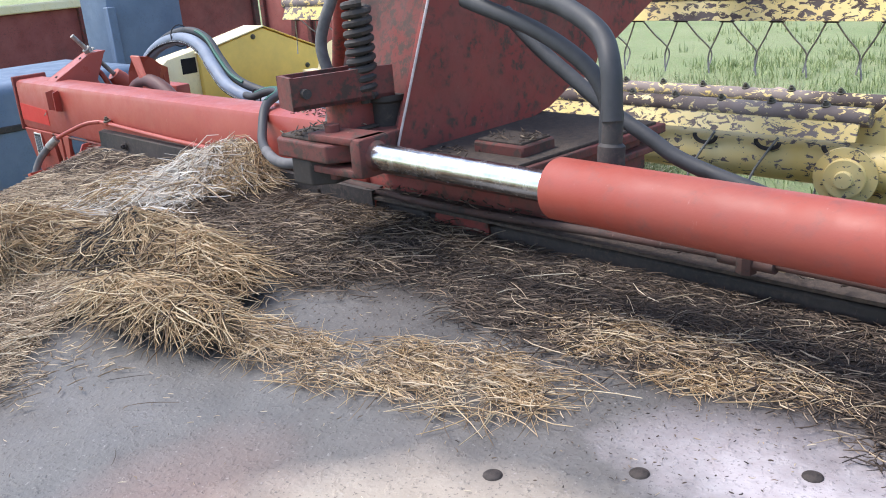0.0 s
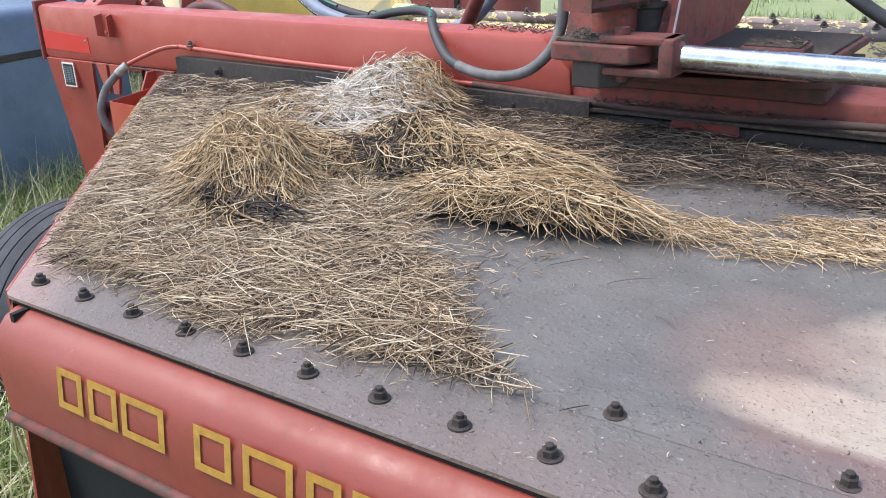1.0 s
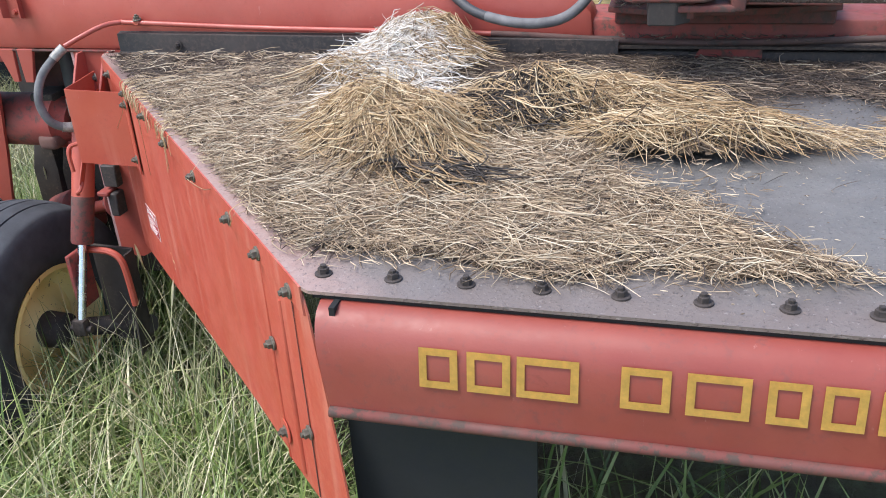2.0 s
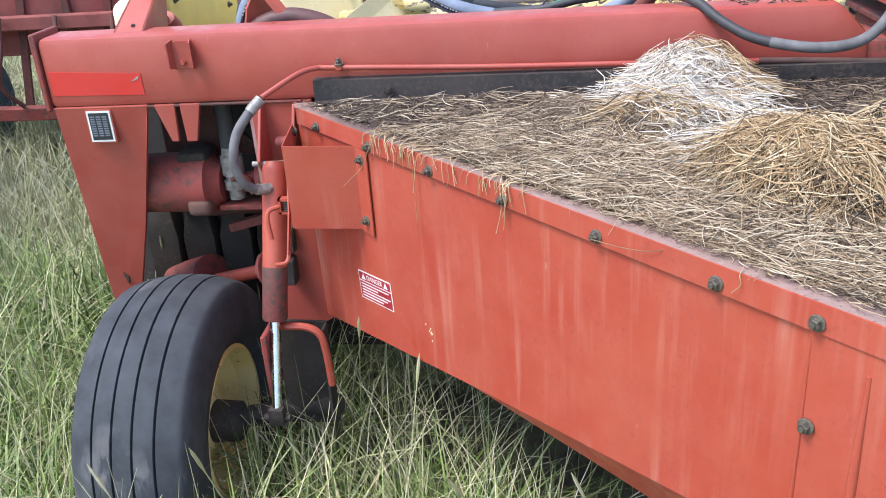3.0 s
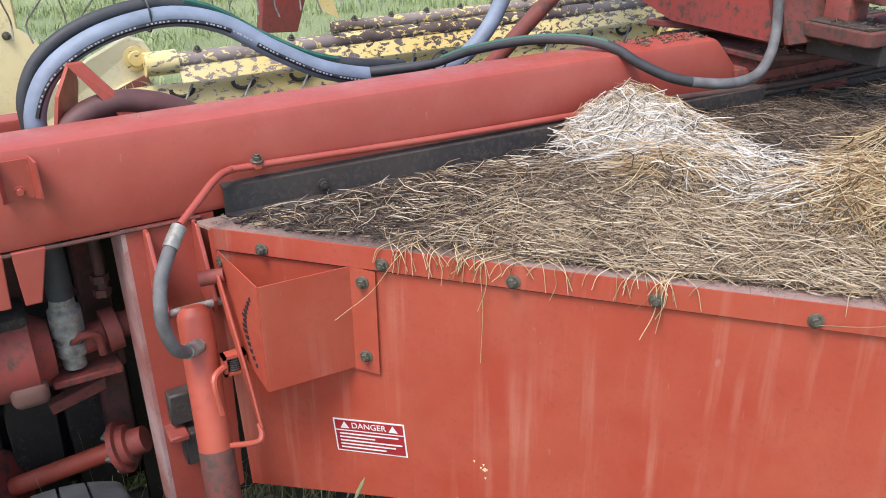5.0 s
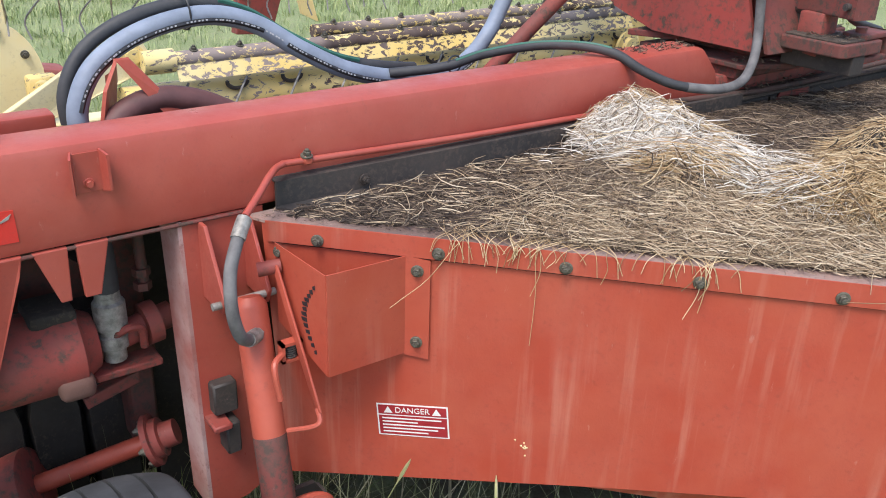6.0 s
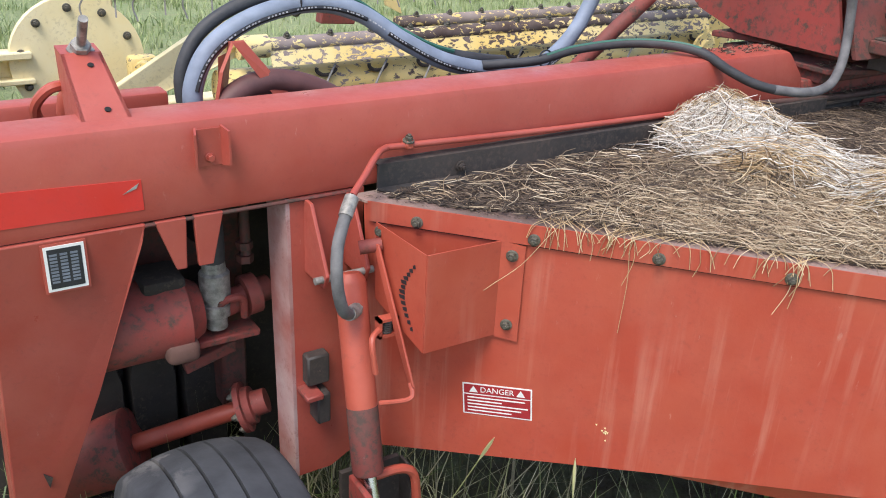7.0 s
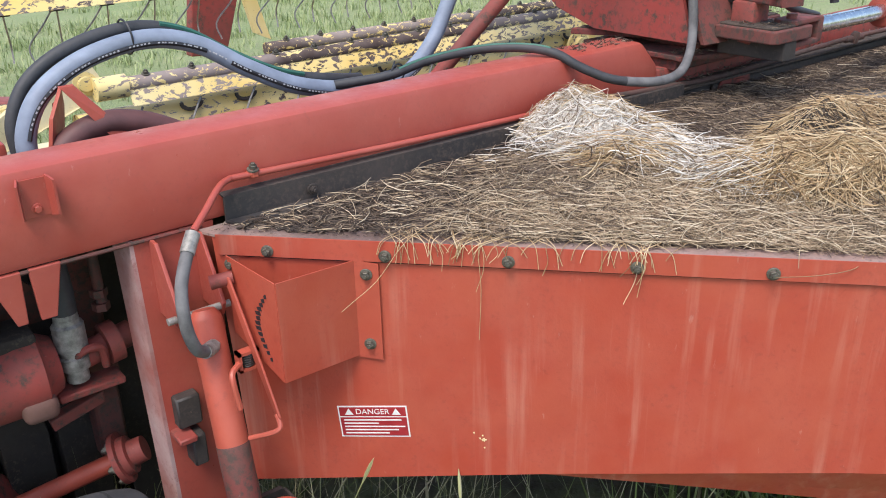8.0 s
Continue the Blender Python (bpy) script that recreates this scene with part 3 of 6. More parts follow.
# leaning bracket with a stud on the beam
bm = bmesh.new()
fl, fr, tl, tr = (-1.578, 1.222, 1.380), (-1.496, 1.222, 1.380), (-1.572, 1.378, 1.463), (-1.504, 1.378, 1.463)
slab(bm, [fl, fr, tr, tl], (0, 0.004, -0.007))
for x0, x1, w in ((-1.496, -1.504, -0.006), (-1.578, -1.572, 0.006)):
    slab(bm, [(x0, 1.222, 1.380), (x0, 1.30, 1.345), (x0, 1.372, 1.345), (x1, 1.432, 1.466), (x1, 1.378, 1.463)], (w, 0, 0))
slab(bm, [tl, tr, (-1.504, 1.434, 1.467), (-1.572, 1.434, 1.467)], (0, 0, -0.006))
stand = part("stud_bracket", bm, RED_BEAM, beam, "", False)
for k in (0.16, 0.80):
    part("hole", lathed((-1.53, 1.222 + 0.156 * k - 0.0005, 1.380 + 0.083 * k + 0.0012), (0, -0.47, 0.88), [(0, 0.0055), (0.0015, 0.0055), (0.0017, 0)], 12), SEAL, beam)
d = Vector((0.01, -0.64, 0.77)).normalized()
foot = Vector((-1.536, 1.392, 1.462))
bm = tubed([foot - d * 0.16, foot + d * 0.088], 0.0085, 10)
lathe(bm, foot + d * 0.004, d, [(0, 0.024), (0.003, 0.024), (0.003, 0.0175), (0.017, 0.0175), (0.019, 0.015), (0.019, 0)], 6)
part("stud", bm, ZINC, beam, "grey threaded stud with nut")
part("stud_socket", lathed(foot - d * 0.115, -d, [(0, 0.010), (0, 0.026), (0.03, 0.034), (0.075, 0.034), (0.085, 0.02), (0.085, 0)], 18), RED, beam)

# data plate leg
PLATE_GREY = plain("plate_print", (0.16, 0.18, 0.21), 0.5)
bm = slabbed([(-1.757, BY - 0.001, 1.206), (-1.503, BY - 0.001, 1.206), (-1.512, BY - 0.001, 1.17), (-1.606, BY + 0.055, 0.855), (-1.708, BY + 0.108, 0.55), (-1.782, BY + 0.108, 0.55)], (0, 0.012, 0), 0.003)
slab(bm, [(-1.757, BY + 0.011, 1.206), (-1.782, BY + 0.12, 0.55), (-1.782, BY + 0.21, 0.56), (-1.757, BY + 0.15, 1.206)], (0.008, 0, 0))
leg = part("end_leg_plate", bm, RED_BEAM, mower, "", False)
part("plate_backing", boxed((-1.676, BY - 0.0018, 1.109), (-1.604, BY + 0.012, 1.199)), RED_BEAM, leg)
part("data_plate", boxed((-1.672, BY - 0.0032, 1.113), (-1.608, BY - 0.0017, 1.195)), WHITE, leg, "black and white data plate")
part("data_field", boxed((-1.667, BY - 0.0039, 1.118), (-1.613, BY - 0.0031, 1.190)), BLACK, leg)
for k, x0 in enumerate((-1.664, -1.6475, -1.631)):
    for j in range(9):
        part("print_bar", boxed((x0, BY - 0.0044, 1.128 + 0.0062 * j), (x0 + 0.012, BY - 0.0038, 1.1318 + 0.0062 * j)), PLATE_GREY, leg)
part("worn_spot", slabbed([(-1.722, BY + 0.079, 0.69), (-1.707, BY + 0.081, 0.675), (-1.714, BY + 0.086, 0.65)], (0, 0.006, 0)), BLACK_STEEL, leg)
for pts in ([(-1.488, 1.205), (-1.432, 1.205), (-1.437, 1.106), (-1.455, 1.106)], [(-1.419, 1.205), (-1.364, 1.205), (-1.388, 1.105), (-1.415, 1.105)]):
    part("tapered_tab", slabbed([(x, BY, z) for x, z in pts], (0, 0.012, 0), 0.002), RED_BEAM, mower, "", False)

# dark angle along the back of the deck
bm = slabbed([(-1.058, 1.158, 1.202), (0.312, 1.138, 1.202), (0.312, 1.138, 1.252), (-1.058, 1.158, 1.256)], (0, 0.006, 0))
slab(bm, [(-1.058, 1.160, 1.256), (0.312, 1.140, 1.252), (0.312, 1.172, 1.256), (-1.058, 1.180, 1.260)], (0, 0, -0.004))
strip = part("back_angle", bm, BLACK_STEEL, mower, "dark steel angle strip", False)
part("foot_strip", slabbed([(-1.06, 1.157, 1.204), (-0.62, 1.150, 1.204), (-0.64, 1.115, 1.201), (-1.03, 1.120, 1.201)], (0, 0, 0.004)), BLACK_STEEL, strip)
for x in (-0.869, 0.12):
    bolt(DECK_BOLT, (x, 1.150, 1.228), (0, -1, 0), strip)

# hydraulic line and its hose
pipe_pts = smooth_path([(-1.162, 1.064, 1.243), (-1.120, 1.095, 1.265), (-1.080, 1.130, 1.283), (-1.045, 1.158, 1.287), (-0.99, 1.164, 1.285), (-0.6, 1.164, 1.272), (0.0, 1.160, 1.262), (0.5, 1.150, 1.246), (1.2, 1.125, 1.272), (1.9, 1.10, 1.262)], 6)
PIPE_DIRT = paint("dirt_caked_pipe", (0.075, 0.040, 0.034), (0.13, 0.060, 0.050), (0.05, 0.04, 0.034), 0.6, 0.8, cover=0.05, fine=40.0)
line = part("hydraulic_pipe", tubed(pipe_pts[:37], 0.0068, 10), RED_BEAM, mower, "red-painted steel hydraulic pipe")
part("dirty_length", tubed(pipe_pts[36:], 0.0078, 10), PIPE_DIRT, line, "pipe length caked with dirt")
part("pipe_clamp", boxed((-0.998, 1.154, 1.278), (-0.980, 1.178, 1.296), 0.003, 1), RED, line)
bolt(PLATE_BOLT, (-0.989, 1.163, 1.294), (0, -0.2, 1), line)
bm = lathed((1.175, 1.121, 1.272), (0.1, -0.2, 1), [(-0.018, 0.016), (0.008, 0.016), (0.018, 0.010), (0.020, 0)], 8)
tube(bm, [(1.13, 1.128, 1.268), (1.22, 1.120, 1.270)], 0.011, 10)
part("pipe_tee", bm, PIPE_DIRT, line)
hose_pts = smooth_path([(-1.164, 1.062, 1.240), (-1.188, 1.040, 1.215), (-1.218, 1.010, 1.170), (-1.228, 0.990, 1.110), (-1.215, 0.995, 1.055), (-1.192, 1.015, 1.030), (-1.168, 1.034, 1.024)], 8)
hose = part("lift_hose", tubed(hose_pts, 0.0115, 12), HOSE_DUSTY, mower, "weathered grey rubber hose")
part("crimp", tubed(hose_pts[0:9:2], 0.0135, 12), ZINC, hose, "zinc crimped ferrule")
part("crimp", tubed(hose_pts[-9::2], 0.0138, 12), ZINC, hose, "zinc crimped ferrule")
part("elbow", lathed(hose_pts[-1], (0.6, 0.55, -0.05), [(-0.012, 0.013), (0.006, 0.013), (0.008, 0.010), (0.03, 0.010)], 6), ZINC, hose)

# lift cylinder
c0, c1 = Vector((-1.158, 1.082, 1.078)), Vector((-1.178, 0.957, 0.700))
ax = (c1 - c0).normalized()
ln = (c1 - c0).length
barrel = part("lift_cylinder", lathed(c0, ax, [(0, 0), (0, 0.020), (0.012, 0.029), (0.02, 0.031), (ln * 0.55, 0.031), (ln - 0.012, 0.031), (ln, 0.027), (ln, 0)], 28), RED, mower, "red hydraulic lift cylinder with grimy lower end")
part("grimy_end", lathed(c0 + ax * ln * 0.66, ax, [(0, 0.0311), (0.002, 0.0316), (ln * 0.33, 0.0316), (ln * 0.345, 0.029), (ln * 0.345, 0)], 28), RED_DARK, barrel)
rod_end = Vector((-1.180, 0.868, 0.476))
part("rod", tubed([c1 - ax * 0.03, rod_end], 0.0135, 16), CHROME, barrel, "polished chrome piston rod")
bm = boxed(rod_end + Vector((-0.02, -0.016, -0.03)), rod_end + Vector((0.02, 0.016, 0.02)), 0.006, 2)
tube(bm, [rod_end + Vector((-0.034, 0, -0.012)), rod_end + Vector((0.034, 0, -0.012))], 0.010, 10)
part("rod_clevis", bm, RUST_BOLT, barrel)

# post behind the cylinder, with lugs
bm = slabbed([(-1.240, 1.185, 1.205), (-1.075, 1.185, 1.205), (-1.085, 1.185, 0.58), (-1.150, 1.185, 0.545), (-1.232, 1.185, 0.545)], (0, 0.010, 0))
post = part("axle_post", bm, RED_BEAM, mower, "", False)
for x in (-1.205, -1.118):
    part("cylinder_lug", slabbed([(x, 1.186, 1.20), (x, 1.155, 1.20), (x, 1.085, 1.075), (x, 1.10, 1.045), (x, 1.186, 1.045)], (0.008, 0, 0), 0.002), RED_BEAM, post, "", False)
part("pivot_pin", tubed([(-1.222, 1.10, 1.065), (-1.098, 1.10, 1.065)], 0.0075, 10), ZINC, post)
part("side_flange", slabbed([(-1.242, 1.184, 1.205), (-1.250, 1.262, 1.205), (-1.240, 1.262, 0.56), (-1.234, 1.184, 0.545)], (0.008, 0.001, 0)), SCUFFED, post, "scuffed pale side flange", False)
bm = boxed((-1.215, 1.155, 0.79), (-1.165, 1.186, 0.86), 0.004, 1)
box(bm, (-1.20, 1.14, 0.70), (-1.17, 1.186, 0.775), 0.004, 1)
part("latch_block", bm, BLACK_STEEL, post)
part("latch_tab", boxed((-1.228, 1.13, 0.768), (-1.19, 1.186, 0.782), 0.003, 1), RED_DIRTY, post)

# shield box bolted to the side sheet
gc = Vector((-1.084, 0.924, 0))
ga, gb = Vector((-1.100, 1.082, 0)), side(0.165, 0, 0.004)
gb.z = 0
z0, z1 = Vector((0, 0, 0.964)), Vector((0, 0, 1.166))
guard = part("shield_box", slabbed([gc + z1, gb + Vector((0, 0, 1.160)), gb + Vector((0, 0, 0.958)), gc + z0], (0, -0.0025, 0)), RED_PANEL, mower, "open red sheet-metal shield box", False)
part("side_wall", slabbed([ga + Vector((0, 0, 1.172)), gc + z1, gc + z0, ga + Vector((0, 0, 1.01))], (-0.002, 0, 0)), RED_PANEL, guard, "", False)
f0, f1 = side(0.160, 0, 0.004), side(0.212, 0, 0.004)
part("mounting_flange", slabbed([f0 + Vector((0, 0, 1.162)), f1 + Vector((0, 0, 1.155)), f1 + Vector((0, 0, 0.950)), f0 + Vector((0, 0, 0.955))], NOUT * 0.003), RED_PANEL, guard, "", False)
for z in (1.133, 0.985):
    bolt(PLATE_BOLT, side(0.188, z, 0.007), NOUT, guard)
bolt(PLATE_BOLT, (-1.096, 1.075, 1.155), (-0.7, -0.7, 0), guard)
bm = bmesh.new()
for k in range(13):
    t = k / 12
    z = 1.135 - 0.13 * t
    y = 0.955 + 0.03 * math.sin(t * 3.1)
    w = 0.006 + 0.012 * math.sin(t * 3.1) * random.uniform(0.5, 1)
    on = lambda yy, zz: (-1.0865 - 0.1013 * (yy - 0.924), yy, zz)
    slab(bm, [on(y, z), on(y + w, z - 0.004), on(y + w * 0.8, z - 0.010), on(y - 0.002, z - 0.008)], (-0.001, 0, 0))
part("torn_sticker", bm, BLACK, guard, "remains of a torn black sticker", False)
# cranked latch handle
bm = slabbed([(-1.113, 1.068, 1.140), (-1.111, 1.050, 1.140), (-1.104, 0.968, 0.985), (-1.104, 0.915, 0.900), (-1.104, 0.932, 0.892), (-1.105, 0.985, 0.975)], (-0.004, 0, 0), 0.001)
tube(bm, smooth_path([(-1.106, 0.930, 0.902), (-1.107, 0.918, 0.886), (-1.114, 0.914, 0.878), (-1.128, 0.928, 0.868), (-1.152, 0.96, 0.852)], 6), 0.0052, 8)
handle = part("latch_handle", bm, RED, mower, "bent red flat-bar latch handle")
part("pivot_boss", tubed([(-1.140, 1.078, 1.128), (-1.100, 1.062, 1.134)], 0.0135, 14), RED_DIRTY, handle)
bm = bmesh.new()
for lo, hi in (((-1.138, 0.995, 0.970), (-1.132, 1.015, 1.010)), ((-1.102, 0.995, 0.970), (-1.096, 1.015, 1.010)), ((-1.138, 0.995, 0.970), (-1.096, 1.015, 0.976)), ((-1.138, 0.995, 1.004), (-1.096, 1.015, 1.010))):
    box(bm, lo, hi)
part("spring_housing", bm, RED, handle)
coil = [(-1.117 + 0.010 * math.cos(a), 1.004 + 0.008 * math.sin(a), 0.976 + 0.028 * a / 37.7) for a in [0.5 * k for k in range(76)]]
part("coil_spring", tubed(coil, 0.0018, 5), BLACK_STEEL, handle)
part("latch_pin", tubed(smooth_path([(-1.135, 1.0, 0.990), (-1.158, 0.985, 0.985), (-1.163, 0.975, 0.965), (-1.158, 0.97, 0.915)], 5), 0.006, 8), RED, handle)

# wheel
wx, wy, wz, R0, W = -1.462, 0.965, 0.382, 0.40, 0.145
prof = []
for s, r in ((-W * 0.78, 0.20), (-W * 0.98, 0.235), (-W * 1.02, 0.28), (-W * 0.99, 0.345), (-W * 0.93, 0.372)):
    prof.append((s, r))
edges = [-0.86, -0.52, -0.17, 0.17, 0.52, 0.86]
crown = lambda s: R0 - 0.030 * abs(s / W) ** 2.2
prof.append((-W * 0.88, crown(W * 0.88)))
for a, b in zip(edges, edges[1:]):
    g = 0.022
    for q in (a + g, (a + b) / 2, b - g):
        prof.append((q * W, crown(q * W)))
    if b < 0.8:
        prof += [((b - g * 0.5) * W, crown(b * W) - 0.012), ((b + g * 0.5) * W, crown(b * W) - 0.012)]
prof += [(W * 0.88, crown(W * 0.88)), (W * 0.93, 0.372), (W * 0.99, 0.345), (W * 1.02, 0.28), (W * 0.98, 0.235), (W * 0.78, 0.20)]
wheel = part("wheel_tyre", lathed((wx, wy, wz), (1, 0, 0), prof, 72), RUBBER, mower, "black ribbed implement tyre, scuffed and dusty")
rim = part("rim", lathed((wx, wy, wz), (1, 0, 0), [(W * 0.86, 0.21), (W * 0.88, 0.196), (W * 0.5, 0.185), (W * 0.3, 0.15), (W * 0.35, 0.10), (W * 0.5, 0.07), (W * 0.5, 0.0)], 40), YELLOW, wheel, "yellow pressed-steel rim")
part("rim_back", lathed((wx, wy, wz), (-1, 0, 0), [(W * 0.86, 0.21), (W * 0.5, 0.185), (W * 0.3, 0.12), (W * 0.3, 0.0)], 40), YELLOW, wheel)
part("hub", lathed((wx + 0.05, wy, wz), (1, 0, 0), [(0, 0.06), (0.09, 0.055), (0.10, 0.04), (0.10, 0)], 20), GRIME_AND_SHADE, wheel)
axle = part("axle_arm", tubed([(wx + 0.1, wy, wz), (-1.17, 1.05, 0.375), (-1.06, 1.02, 0.40)], 0.030, 12), GRIME_AND_SHADE, mower)
# plate given the dark grime colour for the shadow it stands in
bm = slabbed([(-1.205, 1.02, 0.66), (-1.07, 1.02, 0.655), (-1.065, 1.02, 0.34), (-1.20, 1.02, 0.34)], (0, 0.012, 0))
slab(bm, [(-1.07, 1.02, 0.655), (-1.065, 1.02, 0.34), (-1.065, 0.95, 0.33), (-1.07, 0.98, 0.655)], (0.006, 0, 0))
part("arm_plate", bm, GRIME_AND_SHADE, axle, "", False)
bm = tubed(smooth_path([(-1.19, 0.975, 0.668), (-1.15, 0.968, 0.674), (-1.10, 0.965, 0.672), (-1.070, 0.965, 0.650), (-1.060, 0.965, 0.60), (-1.055, 0.965, 0.50)], 6), 0.010, 8)
part("arm_rim", bm, RED, axle)
for z0, z1 in ((0.62, 0.68),):
    part("pin_holder", boxed((-1.205, 0.90, z0 - 0.12), (-1.192, 0.99, z1), 0.003, 1), RED_DIRTY, axle)

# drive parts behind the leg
# mud and dust tones, both set darker for the shade in the bay
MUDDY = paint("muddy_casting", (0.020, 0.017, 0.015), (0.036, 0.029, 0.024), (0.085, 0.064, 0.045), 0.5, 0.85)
DUSTY_RED = paint("dusty_red_casting", (0.13, 0.060, 0.046), (0.16, 0.085, 0.066), (0.07, 0.050, 0.040), 0.5, 0.8)
gear = part("gearbox", lathed((-1.745, 1.315, 0.945), (1, 0, 0), [(0, 0), (0, 0.078), (0.02, 0.084), (0.27, 0.084), (0.285, 0.088), (0.325, 0.088), (0.333, 0.07), (0.36, 0.055), (0.36, 0)], 32), RED_DIRTY, mower, "red drive motor barrel, oily and dusty")
part("end_casting", boxed((-1.50, 1.27, 1.008), (-1.415, 1.37, 1.042), 0.012, 2), MUDDY, gear)
part("end_casting", boxed((-1.475, 1.225, 0.872), (-1.408, 1.29, 0.920), 0.016, 3), DUSTY_RED, gear)
bm = lathed((-1.352, 1.30, 0.90), (0, 0, 1), [(0, 0.022), (0.03, 0.022), (0.03, 0.030), (0.055, 0.030), (0.058, 0.024), (0.07, 0.024), (0.072, 0.031), (0.125, 0.031), (0.13, 0.025), (0.16, 0.022)], 12)
part("hose_fitting", bm, ZINC, mower, "dusty zinc hose coupling")
part("motor_hose", tubed(smooth_path([(-1.352, 1.30, 1.05), (-1.352, 1.302, 1.12), (-1.36, 1.31, 1.22), (-1.37, 1.34, 1.34)], 6), 0.024, 12), HOSE, mower)
bm = tubed([(-1.34, 1.31, 0.94), (-1.23, 1.32, 0.955)], 0.028, 14)
lathe(bm, (-1.29, 1.315, 0.948), (1, 0.05, 0.1), [(0, 0.028), (0.002, 0.044), (0.03, 0.044), (0.032, 0.028)], 16)
part("side_outlet", bm, RED_DIRTY, mower)
bm = tubed(smooth_path([(-1.355, 1.285, 0.955), (-1.33, 1.268, 0.975), (-1.305, 1.272, 0.965), (-1.30, 1.28, 0.92)], 5), 0.008, 8)
box(bm, (-1.40, 1.27, 0.872), (-1.27, 1.33, 0.888), 0.003, 1)
part("outlet_bracket", bm, RED_DIRTY, mower)
shaft = part("drive_shaft", tubed([(-1.56, 1.442, 0.562), (-1.285, 1.320, 0.668)], 0.021, 16), RED, mower, "red-painted drive shaft")
sd = (Vector((-1.285, 1.320, 0.668)) - Vector((-1.56, 1.442, 0.562))).normalized()
part("shaft_flange", lathed(Vector((-1.302, 1.327, 0.662)), sd, [(0, 0.02), (0, 0.058), (0.012, 0.058), (0.013, 0.045), (0.028, 0.043), (0.03, 0.03), (0.06, 0.028), (0.06, 0)], 24), RED_DIRTY, shaft)
part("shaft_cup", lathed(Vector((-1.56, 1.442, 0.562)) - sd * 0.055, sd, [(-0.06, 0), (-0.06, 0.078), (0.10, 0.086), (0.106, 0.076), (0.106, 0.02)], 28), RED_DIRTY, shaft)
for k in range(6):
    a = k * math.pi / 3
    u = sd.orthogonal().normalized()
    p = Vector((-1.302, 1.327, 0.662)) + 0.046 * (math.cos(a) * u + math.sin(a) * sd.cross(u)) - sd * 0.001
    bolt(PLATE_BOLT, p, -sd, shaft)
# grimy housings of the drive bay, and back sheets added to darken it
bay = part("bay_backing", boxed((-1.90, 1.70, 0.30), (-0.50, 1.74, 1.14)), GRIME_AND_SHADE, mower, "dark backing sheet added for the shaded drive bay")
part("bay_wall", boxed((-1.24, 1.50, 0.30), (-0.50, 1.54, 1.16)), GRIME_AND_SHADE, bay)
part("rotor_case", boxed((-1.75, 1.55, 0.45), (-1.30, 1.62, 0.86), 0.01, 2), GRIME_AND_SHADE, bay)
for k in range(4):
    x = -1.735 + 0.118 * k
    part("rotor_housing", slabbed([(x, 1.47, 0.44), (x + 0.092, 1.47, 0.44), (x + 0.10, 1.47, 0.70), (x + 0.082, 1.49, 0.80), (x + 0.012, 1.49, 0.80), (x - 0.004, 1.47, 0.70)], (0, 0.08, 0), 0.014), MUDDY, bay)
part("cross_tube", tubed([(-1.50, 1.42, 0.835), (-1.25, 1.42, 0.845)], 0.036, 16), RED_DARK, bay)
part("lower_sill", boxed((-1.76, 1.44, 0.34), (-1.25, 1.47, 0.44), 0.008, 1), GRIME_AND_SHADE, bay)
bm = boxed((-1.62, 1.46, 0.80), (-1.28, 1.52, 0.86), 0.008, 2)
box(bm, (-1.31, 1.42, 0.60), (-1.25, 1.50, 1.20), 0.006, 1)
slab(bm, [(-1.60, 1.44, 1.20), (-1.50, 1.44, 1.20), (-1.30, 1.44, 0.98), (-1.60, 1.44, 0.98)], (0, 0.01, 0))
part("bay_brace", bm, RED_DARK, mower)
bm = tubed([(-1.275, 1.33, 1.19), (-1.272, 1.33, 1.02)], 0.011, 10)
for z in (1.165, 1.05, 1.02):
    lathe(bm, (-1.275, 1.33, z), (0, 0, 1), [(0, 0.018), (0.016, 0.018), (0.016, 0.01)], 6)
part("rod_linkage", bm, RED_DARK, mower)
bm = slabbed([(-1.415, 1.345, 0.797), (-1.300, 1.345, 0.828), (-1.300, 1.345, 0.800), (-1.410, 1.345, 0.772)], (0, 0.03, 0), 0.003)
part("bay_bracket", bm, RED_DIRTY, mower, "grimy red bracket in the drive bay", False)
# unseen plate, added to keep sky light out of the bay
part("bay_light_block", boxed((-1.75, 1.30, 1.172), (-0.50, 1.70, 1.180)), GRIME_AND_SHADE, bay)
# rear rail
part("rear_rail", boxed((-1.80, 1.60, 1.235), (-1.33, 1.66, 1.318), 0.008, 2), RED_BEAM, mower)
part("rail_clip", tubed(smooth_path([(-1.60, 1.45, 1.30), (-1.62, 1.42, 1.36), (-1.59, 1.40, 1.40), (-1.55, 1.42, 1.385), (-1.54, 1.45, 1.31)], 6), 0.010, 8), RED, mower)
# ear bracket
bm = slabbed([(-1.298, 1.398, 1.30), (-1.250, 1.47, 1.30), (-1.225, 1.50, 1.40), (-1.232, 1.47, 1.445), (-1.246, 1.41, 1.455), (-1.276, 1.40, 1.40)], (-0.006, 0.004, 0))
slab(bm, [(-1.252, 1.405, 1.455), (-1.222, 1.42, 1.452), (-1.138, 1.40, 1.345), (-1.166, 1.395, 1.335)], (0, 0.005, 0.003))
slab(bm, [(-1.232, 1.47, 1.445), (-1.226, 1.50, 1.415), (-1.235, 1.53, 1.40), (-1.24, 1.53, 1.30), (-1.25, 1.47, 1.30)], (-0.006, 0, 0))
part("ear_bracket", bm, RED, mower, "", False)

